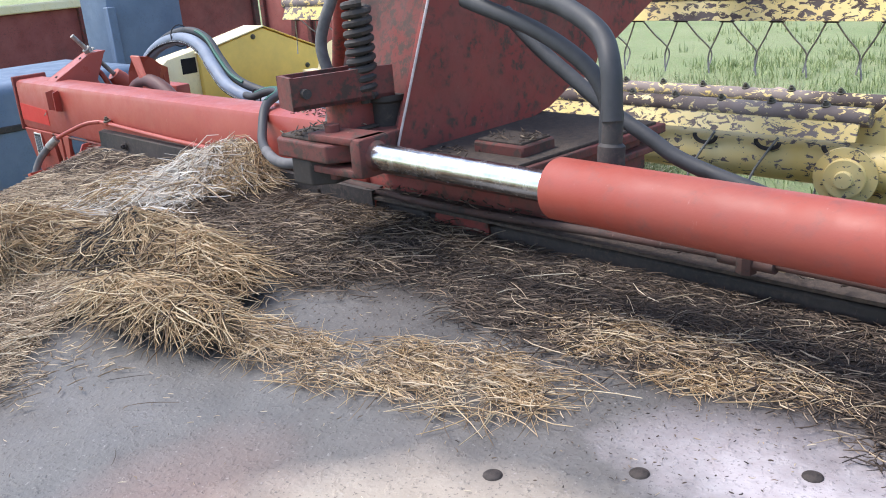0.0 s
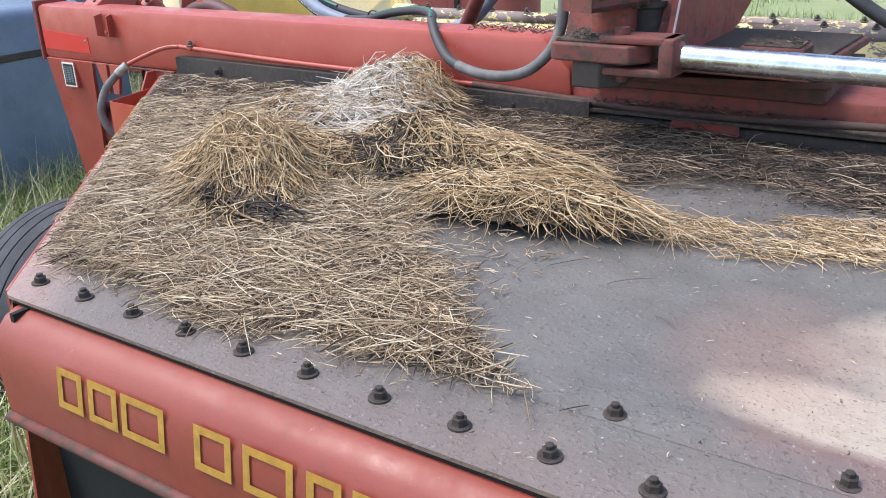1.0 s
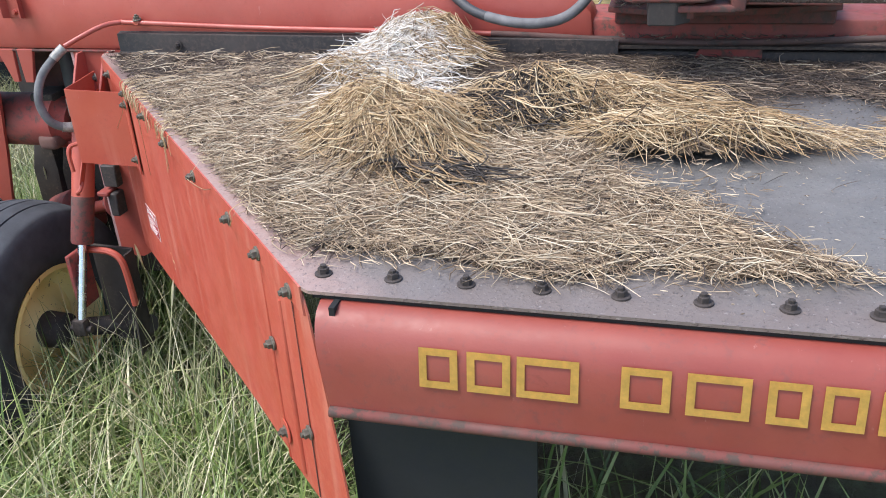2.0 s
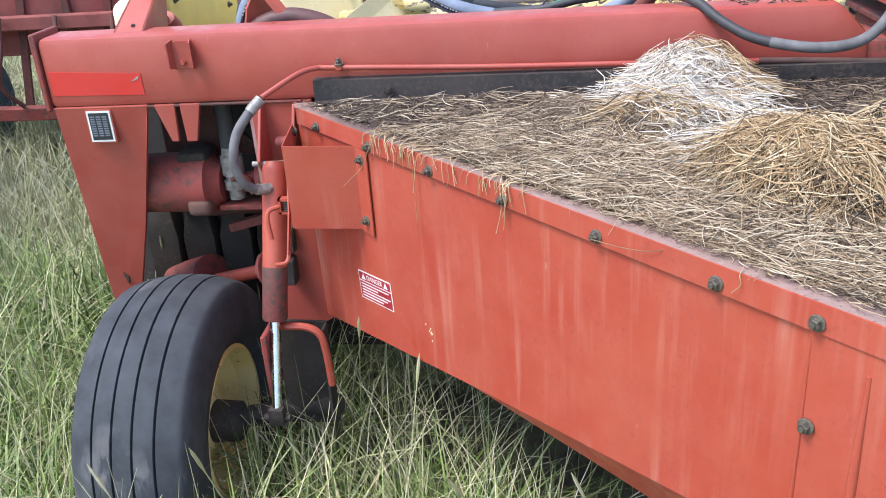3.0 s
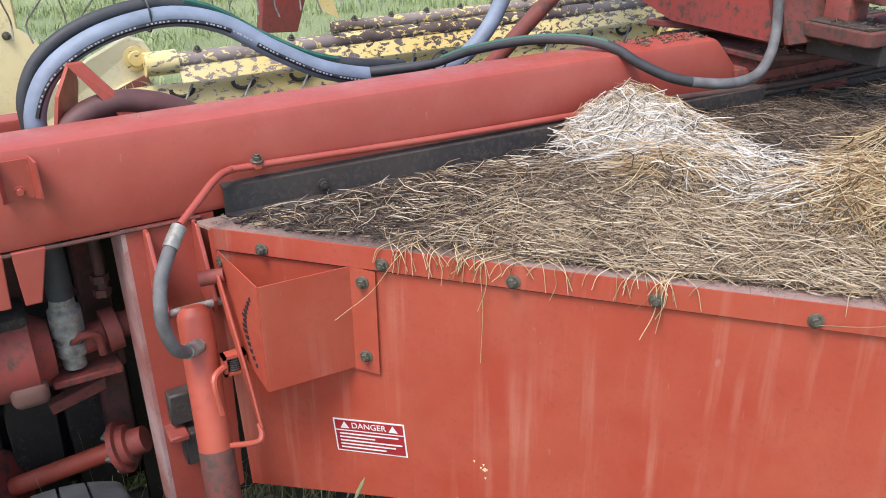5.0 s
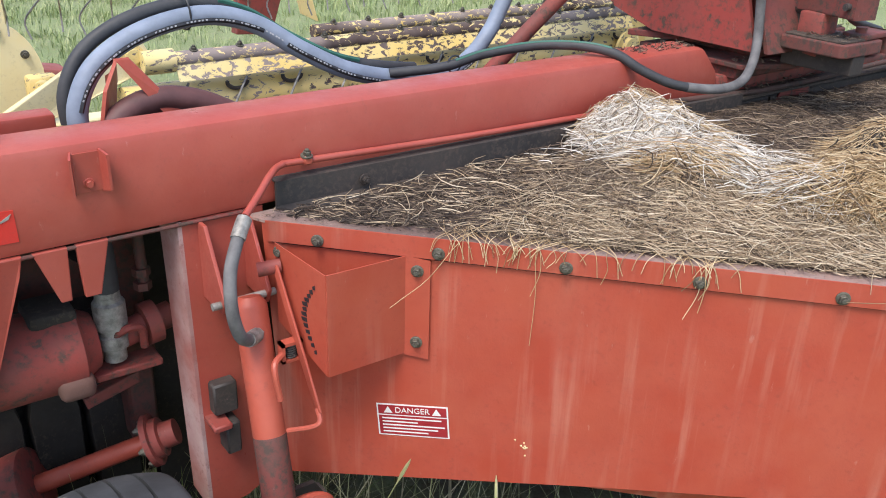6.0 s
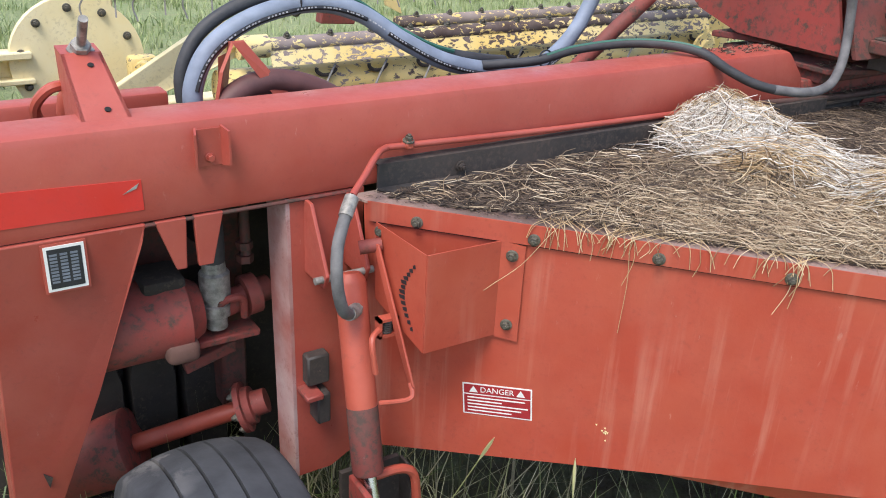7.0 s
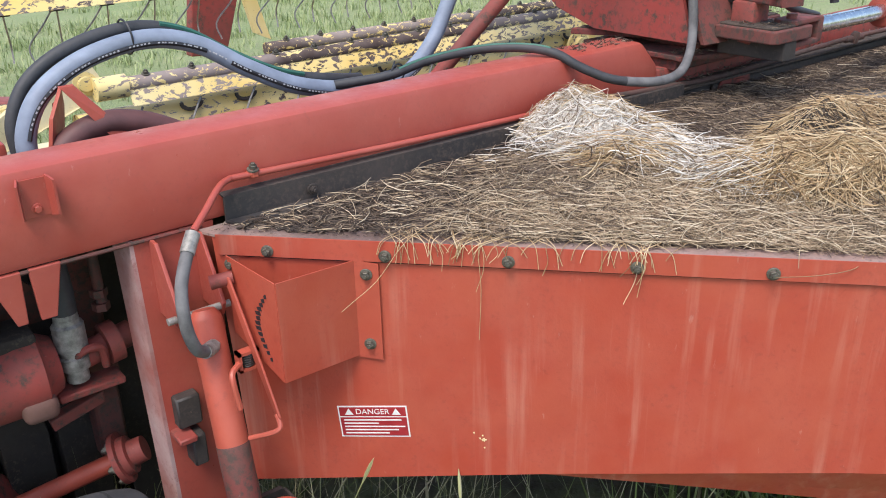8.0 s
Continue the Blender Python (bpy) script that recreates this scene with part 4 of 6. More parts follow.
# lower beam and mast platform
lower = part("lower_beam", boxed((0.22, BY + 0.012, 1.19), (3.2, BY + 0.20, 1.292), 0.008, 2), RED_DIRTY, mower, "grimy red rear beam")
part("rear_lip", boxed((0.30, 1.155, 1.19), (3.2, 1.192, 1.225), 0.004, 1), BLACK_STEEL, lower)
part("caked_ledge", slabbed([(0.30, 1.142, 1.232), (3.2, 1.128, 1.245), (3.2, 1.195, 1.250), (0.30, 1.195, 1.240)], (0, 0, 0.006)), CHAFF_BED, lower, "", False)
part("red_flap", slabbed([(0.485, 1.152, 1.204), (0.640, 1.150, 1.204), (0.638, 1.146, 1.234), (0.500, 1.146, 1.234)], (0, 0.004, 0)), RED_DIRTY, lower, "", False)
part("flap_tab", boxed((0.455, 1.142, 1.203), (0.476, 1.156, 1.226), 0.004, 1), GRIME_AND_SHADE, lower)
bm = slabbed([(0.285, 1.139, 1.318), (0.425, 1.086, 1.318), (0.660, 1.122, 1.318), (0.800, 1.16, 1.318), (0.800, 1.50, 1.318), (0.285, 1.50, 1.318)], (0, 0, 0.014), 0.003)
base = part("base_plate", bm, RED_DARK, mower, "red base plate under the mast, dusted with chaff", False)
part("base_web", boxed((0.30, 1.165, 1.285), (0.79, 1.46, 1.319), 0.004, 1), RED_DARK, base)
bm = slabbed([(0.385, 1.280, 1.350), (0.505, 1.062, 1.350), (0.780, 1.048, 1.350), (0.80, 1.52, 1.350), (0.25, 1.52, 1.350)], (0, 0, 0.018), 0.003)
plat = part("mast_platform", bm, RED_DARK, mower, "thick red platform plate caked with chaff", False)
part("platform_web", boxed((0.40, 1.17, 1.331), (0.78, 1.46, 1.351), 0.004, 1), RED_DARK, plat)
part("side_block", boxed((0.625, 1.135, 1.368), (0.745, 1.23, 1.394), 0.004, 1), RED_DARK, plat)
part("block_dirt", slabbed([(0.632, 1.142, 1.393), (0.738, 1.142, 1.393), (0.738, 1.224, 1.393), (0.632, 1.224, 1.393)], (0, 0, 0.005), 0.002), CHAFF_BED, plat, "", False)
part("caked_chaff", slabbed([(0.40, 1.278, 1.367), (0.512, 1.078, 1.367), (0.77, 1.064, 1.367), (0.79, 1.5, 1.367), (0.27, 1.5, 1.367)], (0, 0, 0.007), 0.002), CHAFF_BED, plat, "", False)
# mast
bm = slabbed([(0.52, 1.035, 1.374), (0.52, 1.445, 1.374), (0.52, 1.50, 1.385), (0.52, 1.98, 1.60), (0.52, 2.4, 2.05), (0.52, 1.32, 2.05)], (-0.012, 0, 0))
slab(bm, [(0.27, 1.10, 1.374), (0.27, 1.445, 1.374), (0.27, 1.60, 1.42), (0.27, 2.05, 1.75), (0.27, 2.2, 2.05), (0.27, 1.32, 2.05)], (0.012, 0, 0))
mast = part("mast", bm, RED_DIRTY, mower, "tall red hitch mast, greasy and stained", False)
part("mast_front", slabbed([(0.282, 1.065, 1.374), (0.508, 1.050, 1.374), (0.508, 1.335, 2.05), (0.282, 1.335, 2.05)], (0, 0.012, 0)), RED_DARK, mast, "", False)
# thin pale line along the mast's front corner
part("mast_edge", tubed([(0.522, 1.034, 1.376), (0.522, 1.319, 2.05)], 0.0025, 6), plain("pale_edge", (0.5, 0.42, 0.40), 0.5), mast)
# arm that carries the clevis
bm = slabbed([(0.335, 0.905, 1.388), (0.350, 0.892, 1.388), (0.498, 0.890, 1.388), (0.528, 0.930, 1.388), (0.515, 1.075, 1.388), (0.335, 1.075, 1.388)], (0, 0, 0.034), 0.004)
block = part("clevis_arm", bm, RED_DARK, mower, "dirty red steel arm of the mast", False)
part("arm_dirt", slabbed([(0.345, 0.905, 1.421), (0.455, 0.902, 1.421), (0.470, 0.95, 1.421), (0.46, 1.07, 1.421), (0.345, 1.07, 1.421)], (0, 0, 0.007), 0.003), CHAFF_BED, block, "", False)
part("arm_plate", slabbed([(0.385, 0.895, 1.340), (0.440, 0.895, 1.340), (0.470, 0.93, 1.340), (0.46, 1.09, 1.340), (0.375, 1.09, 1.340)], (0, 0, 0.048), 0.003), GRIME_AND_SHADE, block, "", False)
bm = bmesh.new()
for z0, z1 in ((1.424, 1.437), (1.366, 1.380)):
    slab(bm, [(0.437, 0.900, z0), (0.555, 0.903, z0), (0.574, 0.918, z0), (0.574, 0.972, z0), (0.557, 0.980, z0), (0.437, 0.967, z0), (0.424, 0.935, z0)], (0, 0, z1 - z0), 0.003)
box(bm, (0.547, 0.903, 1.366), (0.577, 0.979, 1.437), 0.008, 2)
tube(bm, [(0.467, 0.935, 1.350), (0.467, 0.935, 1.450)], 0.014, 12)
clev = part("clevis", bm, RED_DARK, mower, "greasy dark red clevis")
# swing cylinder
q0, q1 = Vector((0.574, 0.942, 1.402)), Vector((0.962, 0.947, 1.396))
qa = (q1 - q0).normalized()
swing = part("swing_cylinder", lathed(q1, qa, [(0, 0), (0, 0.036), (0.002, 0.0435), (0.006, 0.0455), (0.6, 0.0455), (1.15, 0.0455), (1.16, 0.04), (1.16, 0)], 40), RED_CYL, mower, "thick red hydraulic swing cylinder")
part("rod", tubed([q0 - qa * 0.004, q1 + qa * 0.02], 0.0225, 24), CHROME, swing, "bright chrome piston rod")
part("rod_nut", lathed(q0 - qa * 0.01, qa, [(0, 0.028), (0.012, 0.028), (0.02, 0.0225)], 20), RED_DARK, swing)
part("port_boss", lathed((1.03, 0.99, 1.425), (0, 0.1, 1), [(0, 0.02), (0.03, 0.02), (0.034, 0.015), (0.075, 0.0155), (0.08, 0.014)], 14), BLACK_STEEL, swing)
# hoses to the cylinder
for pts, r in (
    ([(1.032, 0.992, 1.49), (1.022, 1.005, 1.56), (0.99, 1.03, 1.602), (0.93, 1.05, 1.632), (0.86, 1.07, 1.65), (0.70, 1.10, 1.68)], 0.0155),
    ([(0.955, 1.09, 1.41), (0.952, 1.095, 1.45), (0.949, 1.10, 1.495), (0.923, 1.10, 1.537), (0.87, 1.10, 1.574), (0.792, 1.10, 1.609), (0.66, 1.10, 1.65)], 0.0135),
    ([(1.15, 1.25, 1.33), (1.00, 1.25, 1.37), (0.93, 1.25, 1.405), (0.85, 1.25, 1.447), (0.77, 1.25, 1.50), (0.69, 1.25, 1.555), (0.62, 1.25, 1.615)], 0.0135),
):
    part("hydraulic_hose", tubed(smooth_path(pts, 8), r, 12), HOSE, mower, "black rubber hydraulic hose")
# spring lever
lever = part("spring_lever", slabbed([(0.364, 0.902, 1.478), (0.427, 0.884, 1.478), (0.483, 1.08, 1.478), (0.408, 1.09, 1.478)], (0, 0, 0.008)), RED_DARK, mower, "channel-shaped dark red spring lever", False)
for pts, off in (
    ([(0.427, 0.884, 1.478), (0.427, 0.884, 1.537), (0.483, 1.08, 1.537), (0.483, 1.08, 1.478)], (-0.008, 0.002, 0)),
    ([(0.360, 0.902, 1.482), (0.360, 0.902, 1.537), (0.408, 1.09, 1.537), (0.408, 1.09, 1.482)], (0.008, 0, 0)),
    ([(0.362, 0.902, 1.478), (0.427, 0.884, 1.478), (0.427, 0.884, 1.537), (0.362, 0.902, 1.537)], (0.002, 0.008, 0)),
):
    part("lever_wall", slabbed(pts, off), RED_DARK, lever, "", False)
part("lever_post", boxed((0.378, 0.99, 1.37), (0.448, 1.06, 1.48), 0.006, 2), RED_DIRTY, lever)
part("lever_buffer", lathed((0.453, 1.085, 1.375), (0, 0, 1), [(0, 0.034), (0.09, 0.034), (0.095, 0.04), (0.105, 0.04), (0.105, 0)], 18), GRIME_AND_SHADE, lever)
part("lever_pin", tubed([(0.352, 0.925, 1.508), (0.446, 0.905, 1.508)], 0.009, 10), BLACK_STEEL, lever)
coil = [(0.448 + 0.022 * math.cos(a), 1.035 + 0.022 * math.sin(a), 1.485 + 0.17 * a / 62.8) for a in [0.42 * k for k in range(150)]]
part("coil_spring", tubed(coil, 0.0072, 7), BLACK_STEEL, lever)
part("spring_core", tubed([(0.448, 1.035, 1.47), (0.448, 1.035, 1.66), (0.478, 1.10, 1.9)], 0.011, 10), BLACK_STEEL, lever)
# slanted pole
part("tilt_pole", tubed([(-0.275, 1.525, 1.285), (-0.174, 1.467, 1.416), (-0.07, 1.405, 1.55), (0.13, 1.29, 1.81)], 0.020, 16), RED_DIRTY, mower, "slanting red steel tube")

# hoses over the beam
big = smooth_path([(-1.318, 1.46, 1.28), (-1.315, 1.47, 1.36), (-1.268, 1.48, 1.435), (-1.17, 1.49, 1.487), (-1.04, 1.50, 1.507), (-0.93, 1.50, 1.482), (-0.83, 1.48, 1.420), (-0.72, 1.46, 1.365), (-0.58, 1.47, 1.330), (-0.423, 1.53, 1.304), (-0.303, 1.57, 1.325), (-0.215, 1.585, 1.392), (-0.148, 1.59, 1.50), (-0.02, 1.59, 1.708)], 8)
big_hose = part("main_hose", tubed(big, 0.0205, 16), HOSE_GREY, mower, "thick blue-grey hydraulic hose with printed stripe")
bm = bmesh.new()
for a, b in ((8, 42), (45, 82)):
    n0 = [p + Vector((0, -0.0195, -0.0068)) for p in big[a:b]]
    tube(bm, n0, 0.0052, 6)
part("print_stripe", bm, BLACK, big_hose)
bm = bmesh.new()
for k in range(10, 80, 1):
    if k % 4:
        p = (big[k] + big[k + 1]) / 2 + Vector((0, -0.0244, -0.0068))
        d = (big[k + 1] - big[k]).normalized()
        for j in range(2):
            c = p + d * (0.009 * j - 0.005)
            up = Vector((-d.z, 0, d.x))
            slab(bm, [c, c + d * 0.004, c + d * 0.004 + up * 0.003, c + up * 0.003], (0, -0.0008, 0))
tagged(part("print_marks", bm, plain("hose_print", (0.40, 0.41, 0.43), 0.6), big_hose, "", False), "white unreadable print marks", kind="stuff")
second = [p + Vector((-0.012, 0.035, 0.022)) for p in big[2:70]]
hose2 = part("black_hose", tubed(second, 0.014, 12), HOSE, mower, "black rubber hydraulic hose")
part("green_stripe", tubed([p + Vector((0, -0.010, 0.009)) for p in second[34:58]], 0.0055, 6), HOSE_GREEN, hose2)
loop = smooth_path([(-0.62, 1.45, 1.350), (-0.50, 1.40, 1.362), (-0.40, 1.38, 1.385), (-0.28, 1.335, 1.402), (-0.19, 1.27, 1.405), (-0.14, 1.20, 1.395), (-0.09, 1.15, 1.358), (-0.02, 1.10, 1.325), (0.09, 1.06, 1.310), (0.18, 1.06, 1.318), (0.235, 1.075, 1.355), (0.262, 1.09, 1.41), (0.265, 1.10, 1.49), (0.25, 1.10, 1.58), (0.30, 1.14, 1.72)], 8)
loop_hose = part("loop_hose", tubed(loop, 0.0115, 12), HOSE, mower, "black hose with a green stripe and dusty end")
part("green_stripe", tubed([p + Vector((0.0, -0.004, 0.0085)) for p in loop[10:40]], 0.0045, 6), HOSE_GREEN, loop_hose)
part("dusty_length", tubed(loop[58:], 0.0121, 12), HOSE_DUSTY, loop_hose)
bm = bmesh.new()
for k, r in ((30, 0.026),):
    c, d = big[k], (big[k + 1] - big[k]).normalized()
    u = d.orthogonal().normalized()
    tube(bm, [c + Vector((-0.004, 0.015, 0.009)) + 0.036 * (math.cos(a) * u + math.sin(a) * d.cross(u)) for a in [0.35 * j for j in range(19)]], 0.0022, 5)
part("cable_tie", bm, BLACK, big_hose)
c = loop[10]
bm = bmesh.new()
tube(bm, [c + Vector((0.02 * math.cos(a), 0.0, 0.02 * math.sin(a))) for a in [0.35 * j for j in range(19)]], 0.0022, 5)
part("cable_tie", bm, BLACK, big_hose)
part("brown_hose", tubed(smooth_path([(-1.30, 1.40, 1.285), (-1.255, 1.41, 1.345), (-1.18, 1.42, 1.368), (-1.10, 1.42, 1.355), (-1.02, 1.42, 1.315), (-0.95, 1.42, 1.27)], 7), 0.026, 14), HOSE_BROWN, mower, "dark reddish-brown thick hose")


# ---- hay on the deck ----
rng = np.random.default_rng(7)


def bulk_mesh(name, verts, faces, material, smooth=True):
    """A mesh object from arrays of corners and quads."""
    me = bpy.data.meshes.new(name)
    me.vertices.add(len(verts))
    me.vertices.foreach_set("co", np.ascontiguousarray(verts, np.float32).ravel())
    me.loops.add(faces.size)
    me.loops.foreach_set("vertex_index", np.ascontiguousarray(faces, np.int32).ravel())
    me.polygons.add(len(faces))
    me.polygons.foreach_set("loop_start", np.arange(0, faces.size, faces.shape[1], dtype=np.int32))
    me.polygons.foreach_set("use_smooth", np.full(len(faces), smooth))
    me.update(calc_edges=True)
    me.validate()
    me.materials.append(material)
    return new(name, me)


# heaps: centre, half widths, turn, height
HEAPS = [
    (-0.165, 1.09, 0.135, 0.13, 0.0, 0.070), (-0.17, 0.90, 0.19, 0.13, 0.5, 0.024), (-0.36, 0.90, 0.18, 0.11, -0.6, 0.015),
    (-0.07, 0.50, 0.20, 0.125, -0.95, 0.056), (-0.02, 0.43, 0.10, 0.085, -0.6, 0.022), (0.06, 0.335, 0.07, 0.035, -0.3, -0.030),
    (0.14, 0.62, 0.12, 0.085, 0.2, 0.036), (0.32, 0.69, 0.23, 0.080, -0.05, 0.046), (0.46, 0.525, 0.22, 0.075, 0.12, 0.033),
    (0.66, 0.58, 0.16, 0.06, 0.3, 0.006), (0.98, 0.68, 0.16, 0.08, 0.25, 0.003), (1.20, 0.91, 0.20, 0.05, 0.1, 0.004),
]


def heap_z(x, y):
    z = np.zeros_like(x)
    for cx, cy, a, b, turn, h in HEAPS:
        dx, dy = x - cx, y - cy
        u = (dx * math.cos(turn) + dy * math.sin(turn)) / a
        v = (-dx * math.sin(turn) + dy * math.cos(turn)) / b
        z = z + h * np.exp(-((u * u + v * v) ** 1.55))
    lumps = 0.5 * np.sin(x * 23 + 1.7 * np.sin(y * 19)) * np.sin(y * 27 + 1.3 * np.sin(x * 17))
    fine = np.sin(x * 61 + 2.1 * np.sin(y * 47)) * np.sin(y * 67 + 1.9 * np.sin(x * 53))
    return np.maximum(z, 0) * (1 + 0.34 * lumps + 0.16 * fine)


def edge_dist(x, y):
    """How far inside the deck's slanted edge a place lies."""
    return -((x - AX) * NX + (y - AY) * NY)


def strands(name, x, y, turn, length, radius, bend, lift, off, material, label="", points=4, clip=True, arch=None):
    """Stalks lying over the heaps: one thin three-sided stalk for each place."""
    if clip:
        out = np.zeros(len(x), bool)
        for e in (-0.5, 0.5):
            ex, ey = x + np.cos(turn) * length * e, y + np.sin(turn) * length * e
            out |= (edge_dist(ex, ey) < 0.003) | (ey < -0.035)
        keep = ~out | (rng.random(len(x)) < 0.012)
        x, y, turn, length, radius, bend, lift, off = (v[keep] for v in (x, y, turn, length, radius, bend, lift, off))
    n = len(x)
    s = np.linspace(-0.5, 0.5, points)[None, :]
    dx, dy = np.cos(turn)[:, None], np.sin(turn)[:, None]
    curve = (bend * length)[:, None] * (s * s - 0.08) + (rng.normal(0, 0.14, n) * length)[:, None] * s * (s * s - 0.2)
    px = x[:, None] + dx * length[:, None] * s - dy * curve
    py = y[:, None] + dy * length[:, None] * s + dx * curve
    py = np.minimum(py, 1.145)
    base = heap_z(px, py)
    hump = np.abs(rng.normal(0, 0.035, n)) if arch is None else arch
    pz = DT + 0.003 + base + off[:, None] + (lift * length)[:, None] * (s + 0.5) ** 1.5 + (hump * length)[:, None] * (1 - 4 * s * s)
    if clip:
        over = np.maximum(0, -edge_dist(px, py))
        pz = pz - over * 1.1
    c = np.stack([px, py, pz], -1)
    side_v = np.stack([-dy + 0 * px, dx + 0 * px, 0 * px], -1)
    taper = (1 - 0.45 * (2 * np.abs(s)) ** 2)[..., None] * radius[:, None, None]
    ring = np.stack([c + taper * np.array([0, 0, 1.0]), c + taper * (0.87 * side_v - np.array([0, 0, 0.5])), c + taper * (-0.87 * side_v - np.array([0, 0, 0.5]))], 2)
    verts = ring.reshape(-1, 3)
    base_i = (np.arange(n) * points * 3)[:, None, None]
    k, e = np.meshgrid(np.arange(points - 1), np.arange(3), indexing="ij")
    quad = np.stack([k * 3 + e, k * 3 + (e + 1) % 3, (k + 1) * 3 + (e + 1) % 3, (k + 1) * 3 + e], -1).reshape(1, -1, 4)
    faces = (base_i + quad).reshape(-1, 4)
    return tagged(bulk_mesh(name, verts, faces, material), label, "hay", kind="stuff")


def scatter(n, test):
    """n places on the deck drawn with the odds that test gives."""
    xs, ys = [], []
    have = 0
    while have < n:
        x, y = rng.uniform(-1.1, 1.9, 40000), rng.uniform(-0.03, 1.14, 40000)
        ok = (rng.random(40000) < test(x, y)) & (edge_dist(x, y) > 0.004)
        xs.append(x[ok]), ys.append(y[ok])
        have += ok.sum()
    return np.concatenate(xs)[:n], np.concatenate(ys)[:n]


def soft(v, a, b):
    return np.clip((v - a) / (b - a), 0, 1)


def wob(x, y, f=9.0):
    return 0.5 + 0.25 * np.sin(f * x + 2 * np.sin(f * 0.7 * y)) + 0.25 * np.sin(f * 1.3 * y + 2 * np.sin(f * 0.9 * x + 1))


def carpet_mask(x, y):
    w = 0.06 * (wob(x, y, 12) - 0.5)
    right = 0.40 + (0.40 - y) * 0.92 + 0.4 * np.maximum(0.2 - y, 0) + w
    m = soft(right - x, -0.01, 0.05) * soft(y - (0.02 + 0.05 * wob(x, y, 14) + 0.05 * soft(x, 0.5, 0.72)), -0.02, 0.05) * soft(edge_dist(x, y), 0.0, 0.05) * soft(0.78 - y + w, 0, 0.15)
    bare = soft(x, 0.42, 0.46) * soft(y, 0.36, 0.40)
    back = soft(x + 1.08 - 0.55 * (y - 0.6), 0.12, 0.38) * soft((0.90 - y) * 1.8 - x, 0, 0.12) * soft(0.30 - x - 0.9 * np.maximum(y - 0.72, 0), 0, 0.12) * soft(y, 0.5, 0.7) * soft(1.12 - y, 0, 0.12) * soft(edge_dist(x, y), 0.0, 0.03)
    thin = 1 - 0.85 * soft(y, 0.86, 0.96) * soft(-0.33 - x, 0, 0.1)
    return np.maximum(m * (1 - bare), back * thin)


def heap_mask(x, y, lo=0.02, hi=0.06):
    return soft(heap_z(x, y), lo, hi) * soft(1.0 - x, 0, 0.1)


def patch_mask(x, y):
    w = 0.25 * (wob(x, y, 16) - 0.5)
    a = 1 - soft(((x - 0.98) / 0.19) ** 2 + ((y - 0.68 - 0.25 * (x - 0.98)) / 0.095) ** 2 + w, 0.45, 1.2)
    b = 1 - soft(((x - 1.19) / 0.24) ** 2 + ((y - 0.91) / 0.080) ** 2 + w, 0.45, 1.15)
    c = 1 - soft(((x - 0.72) / 0.20) ** 2 + ((y - 0.60) / 0.070) ** 2 + w, 0.3, 1.1)
    return np.maximum(np.maximum(a, b), c)


def chaff_mask(x, y):
    m = soft(y - (0.80 + 0.10 * (wob(x, y, 11) - 0.5)), 0, 0.14) * soft(x, -0.5, 0.0)
    left = soft(y, 0.9, 1.0) * soft(0.0 - x, 0, 0.2) * soft(edge_dist(x, y), 0, 0.03)
    return np.maximum(m, left)


# matted beds under the loose stalks
def bed(name, mask, material, label, lift, lo=0.35, step=0.011):
    nx, ny = int(2.9 / step), int(1.16 / step)
    x, y = np.meshgrid(-1.09 + step * np.arange(nx), -0.02 + step * np.arange(ny), indexing="ij")
    keep = (mask(x, y) * (0.6 + 0.8 * wob(x, y, 31)) > lo) & (edge_dist(x, y) > 0.012) & (y < 1.13)
    z = DT + 0.001 + lift * (0.5 + 0.5 * wob(x, y, 40)) + heap_z(x, y) * 0.97 + 0.003 * rng.random(x.shape)
    idx = np.arange(nx * ny).reshape(nx, ny)
    q = keep[:-1, :-1] & keep[1:, :-1] & keep[1:, 1:] & keep[:-1, 1:]
    faces = np.stack([idx[:-1, :-1][q], idx[1:, :-1][q], idx[1:, 1:][q], idx[:-1, 1:][q]], -1)
    used, faces = np.unique(faces, return_inverse=True)
    verts = np.stack([x.ravel(), y.ravel(), z.ravel()], -1)[used]
    ob = bulk_mesh(name, verts, faces.reshape(-1, 4), material)
    return tagged(ob, label, "hay", kind="stuff")


bed("hay_mat", lambda x, y: np.maximum(heap_mask(x, y, 0.01, 0.03), 0.8 * carpet_mask(x, y)), HAY_BED_SHADED, "matted bed of old hay on the deck, darkened for shaded gaps", 0.004)
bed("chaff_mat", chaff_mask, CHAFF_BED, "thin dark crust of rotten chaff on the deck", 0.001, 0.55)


def lay(name, n, mask, mean, spread, length, radius, lift, off, material, label, points=4, bend=0.35):
    x, y = scatter(n, mask)
    turn = (mean(x, y) if callable(mean) else mean) + rng.normal(0, spread, n) if spread < 2 else rng.uniform(0, 6.283, n)
    turn = turn + math.pi * rng.integers(0, 2, n)
    strands(name, x, y, turn, rng.uniform(*length, n), rng.uniform(*radius, n), rng.normal(0, bend, n), np.abs(rng.normal(0, lift, n)), rng.uniform(0, off, n), material, label, points)


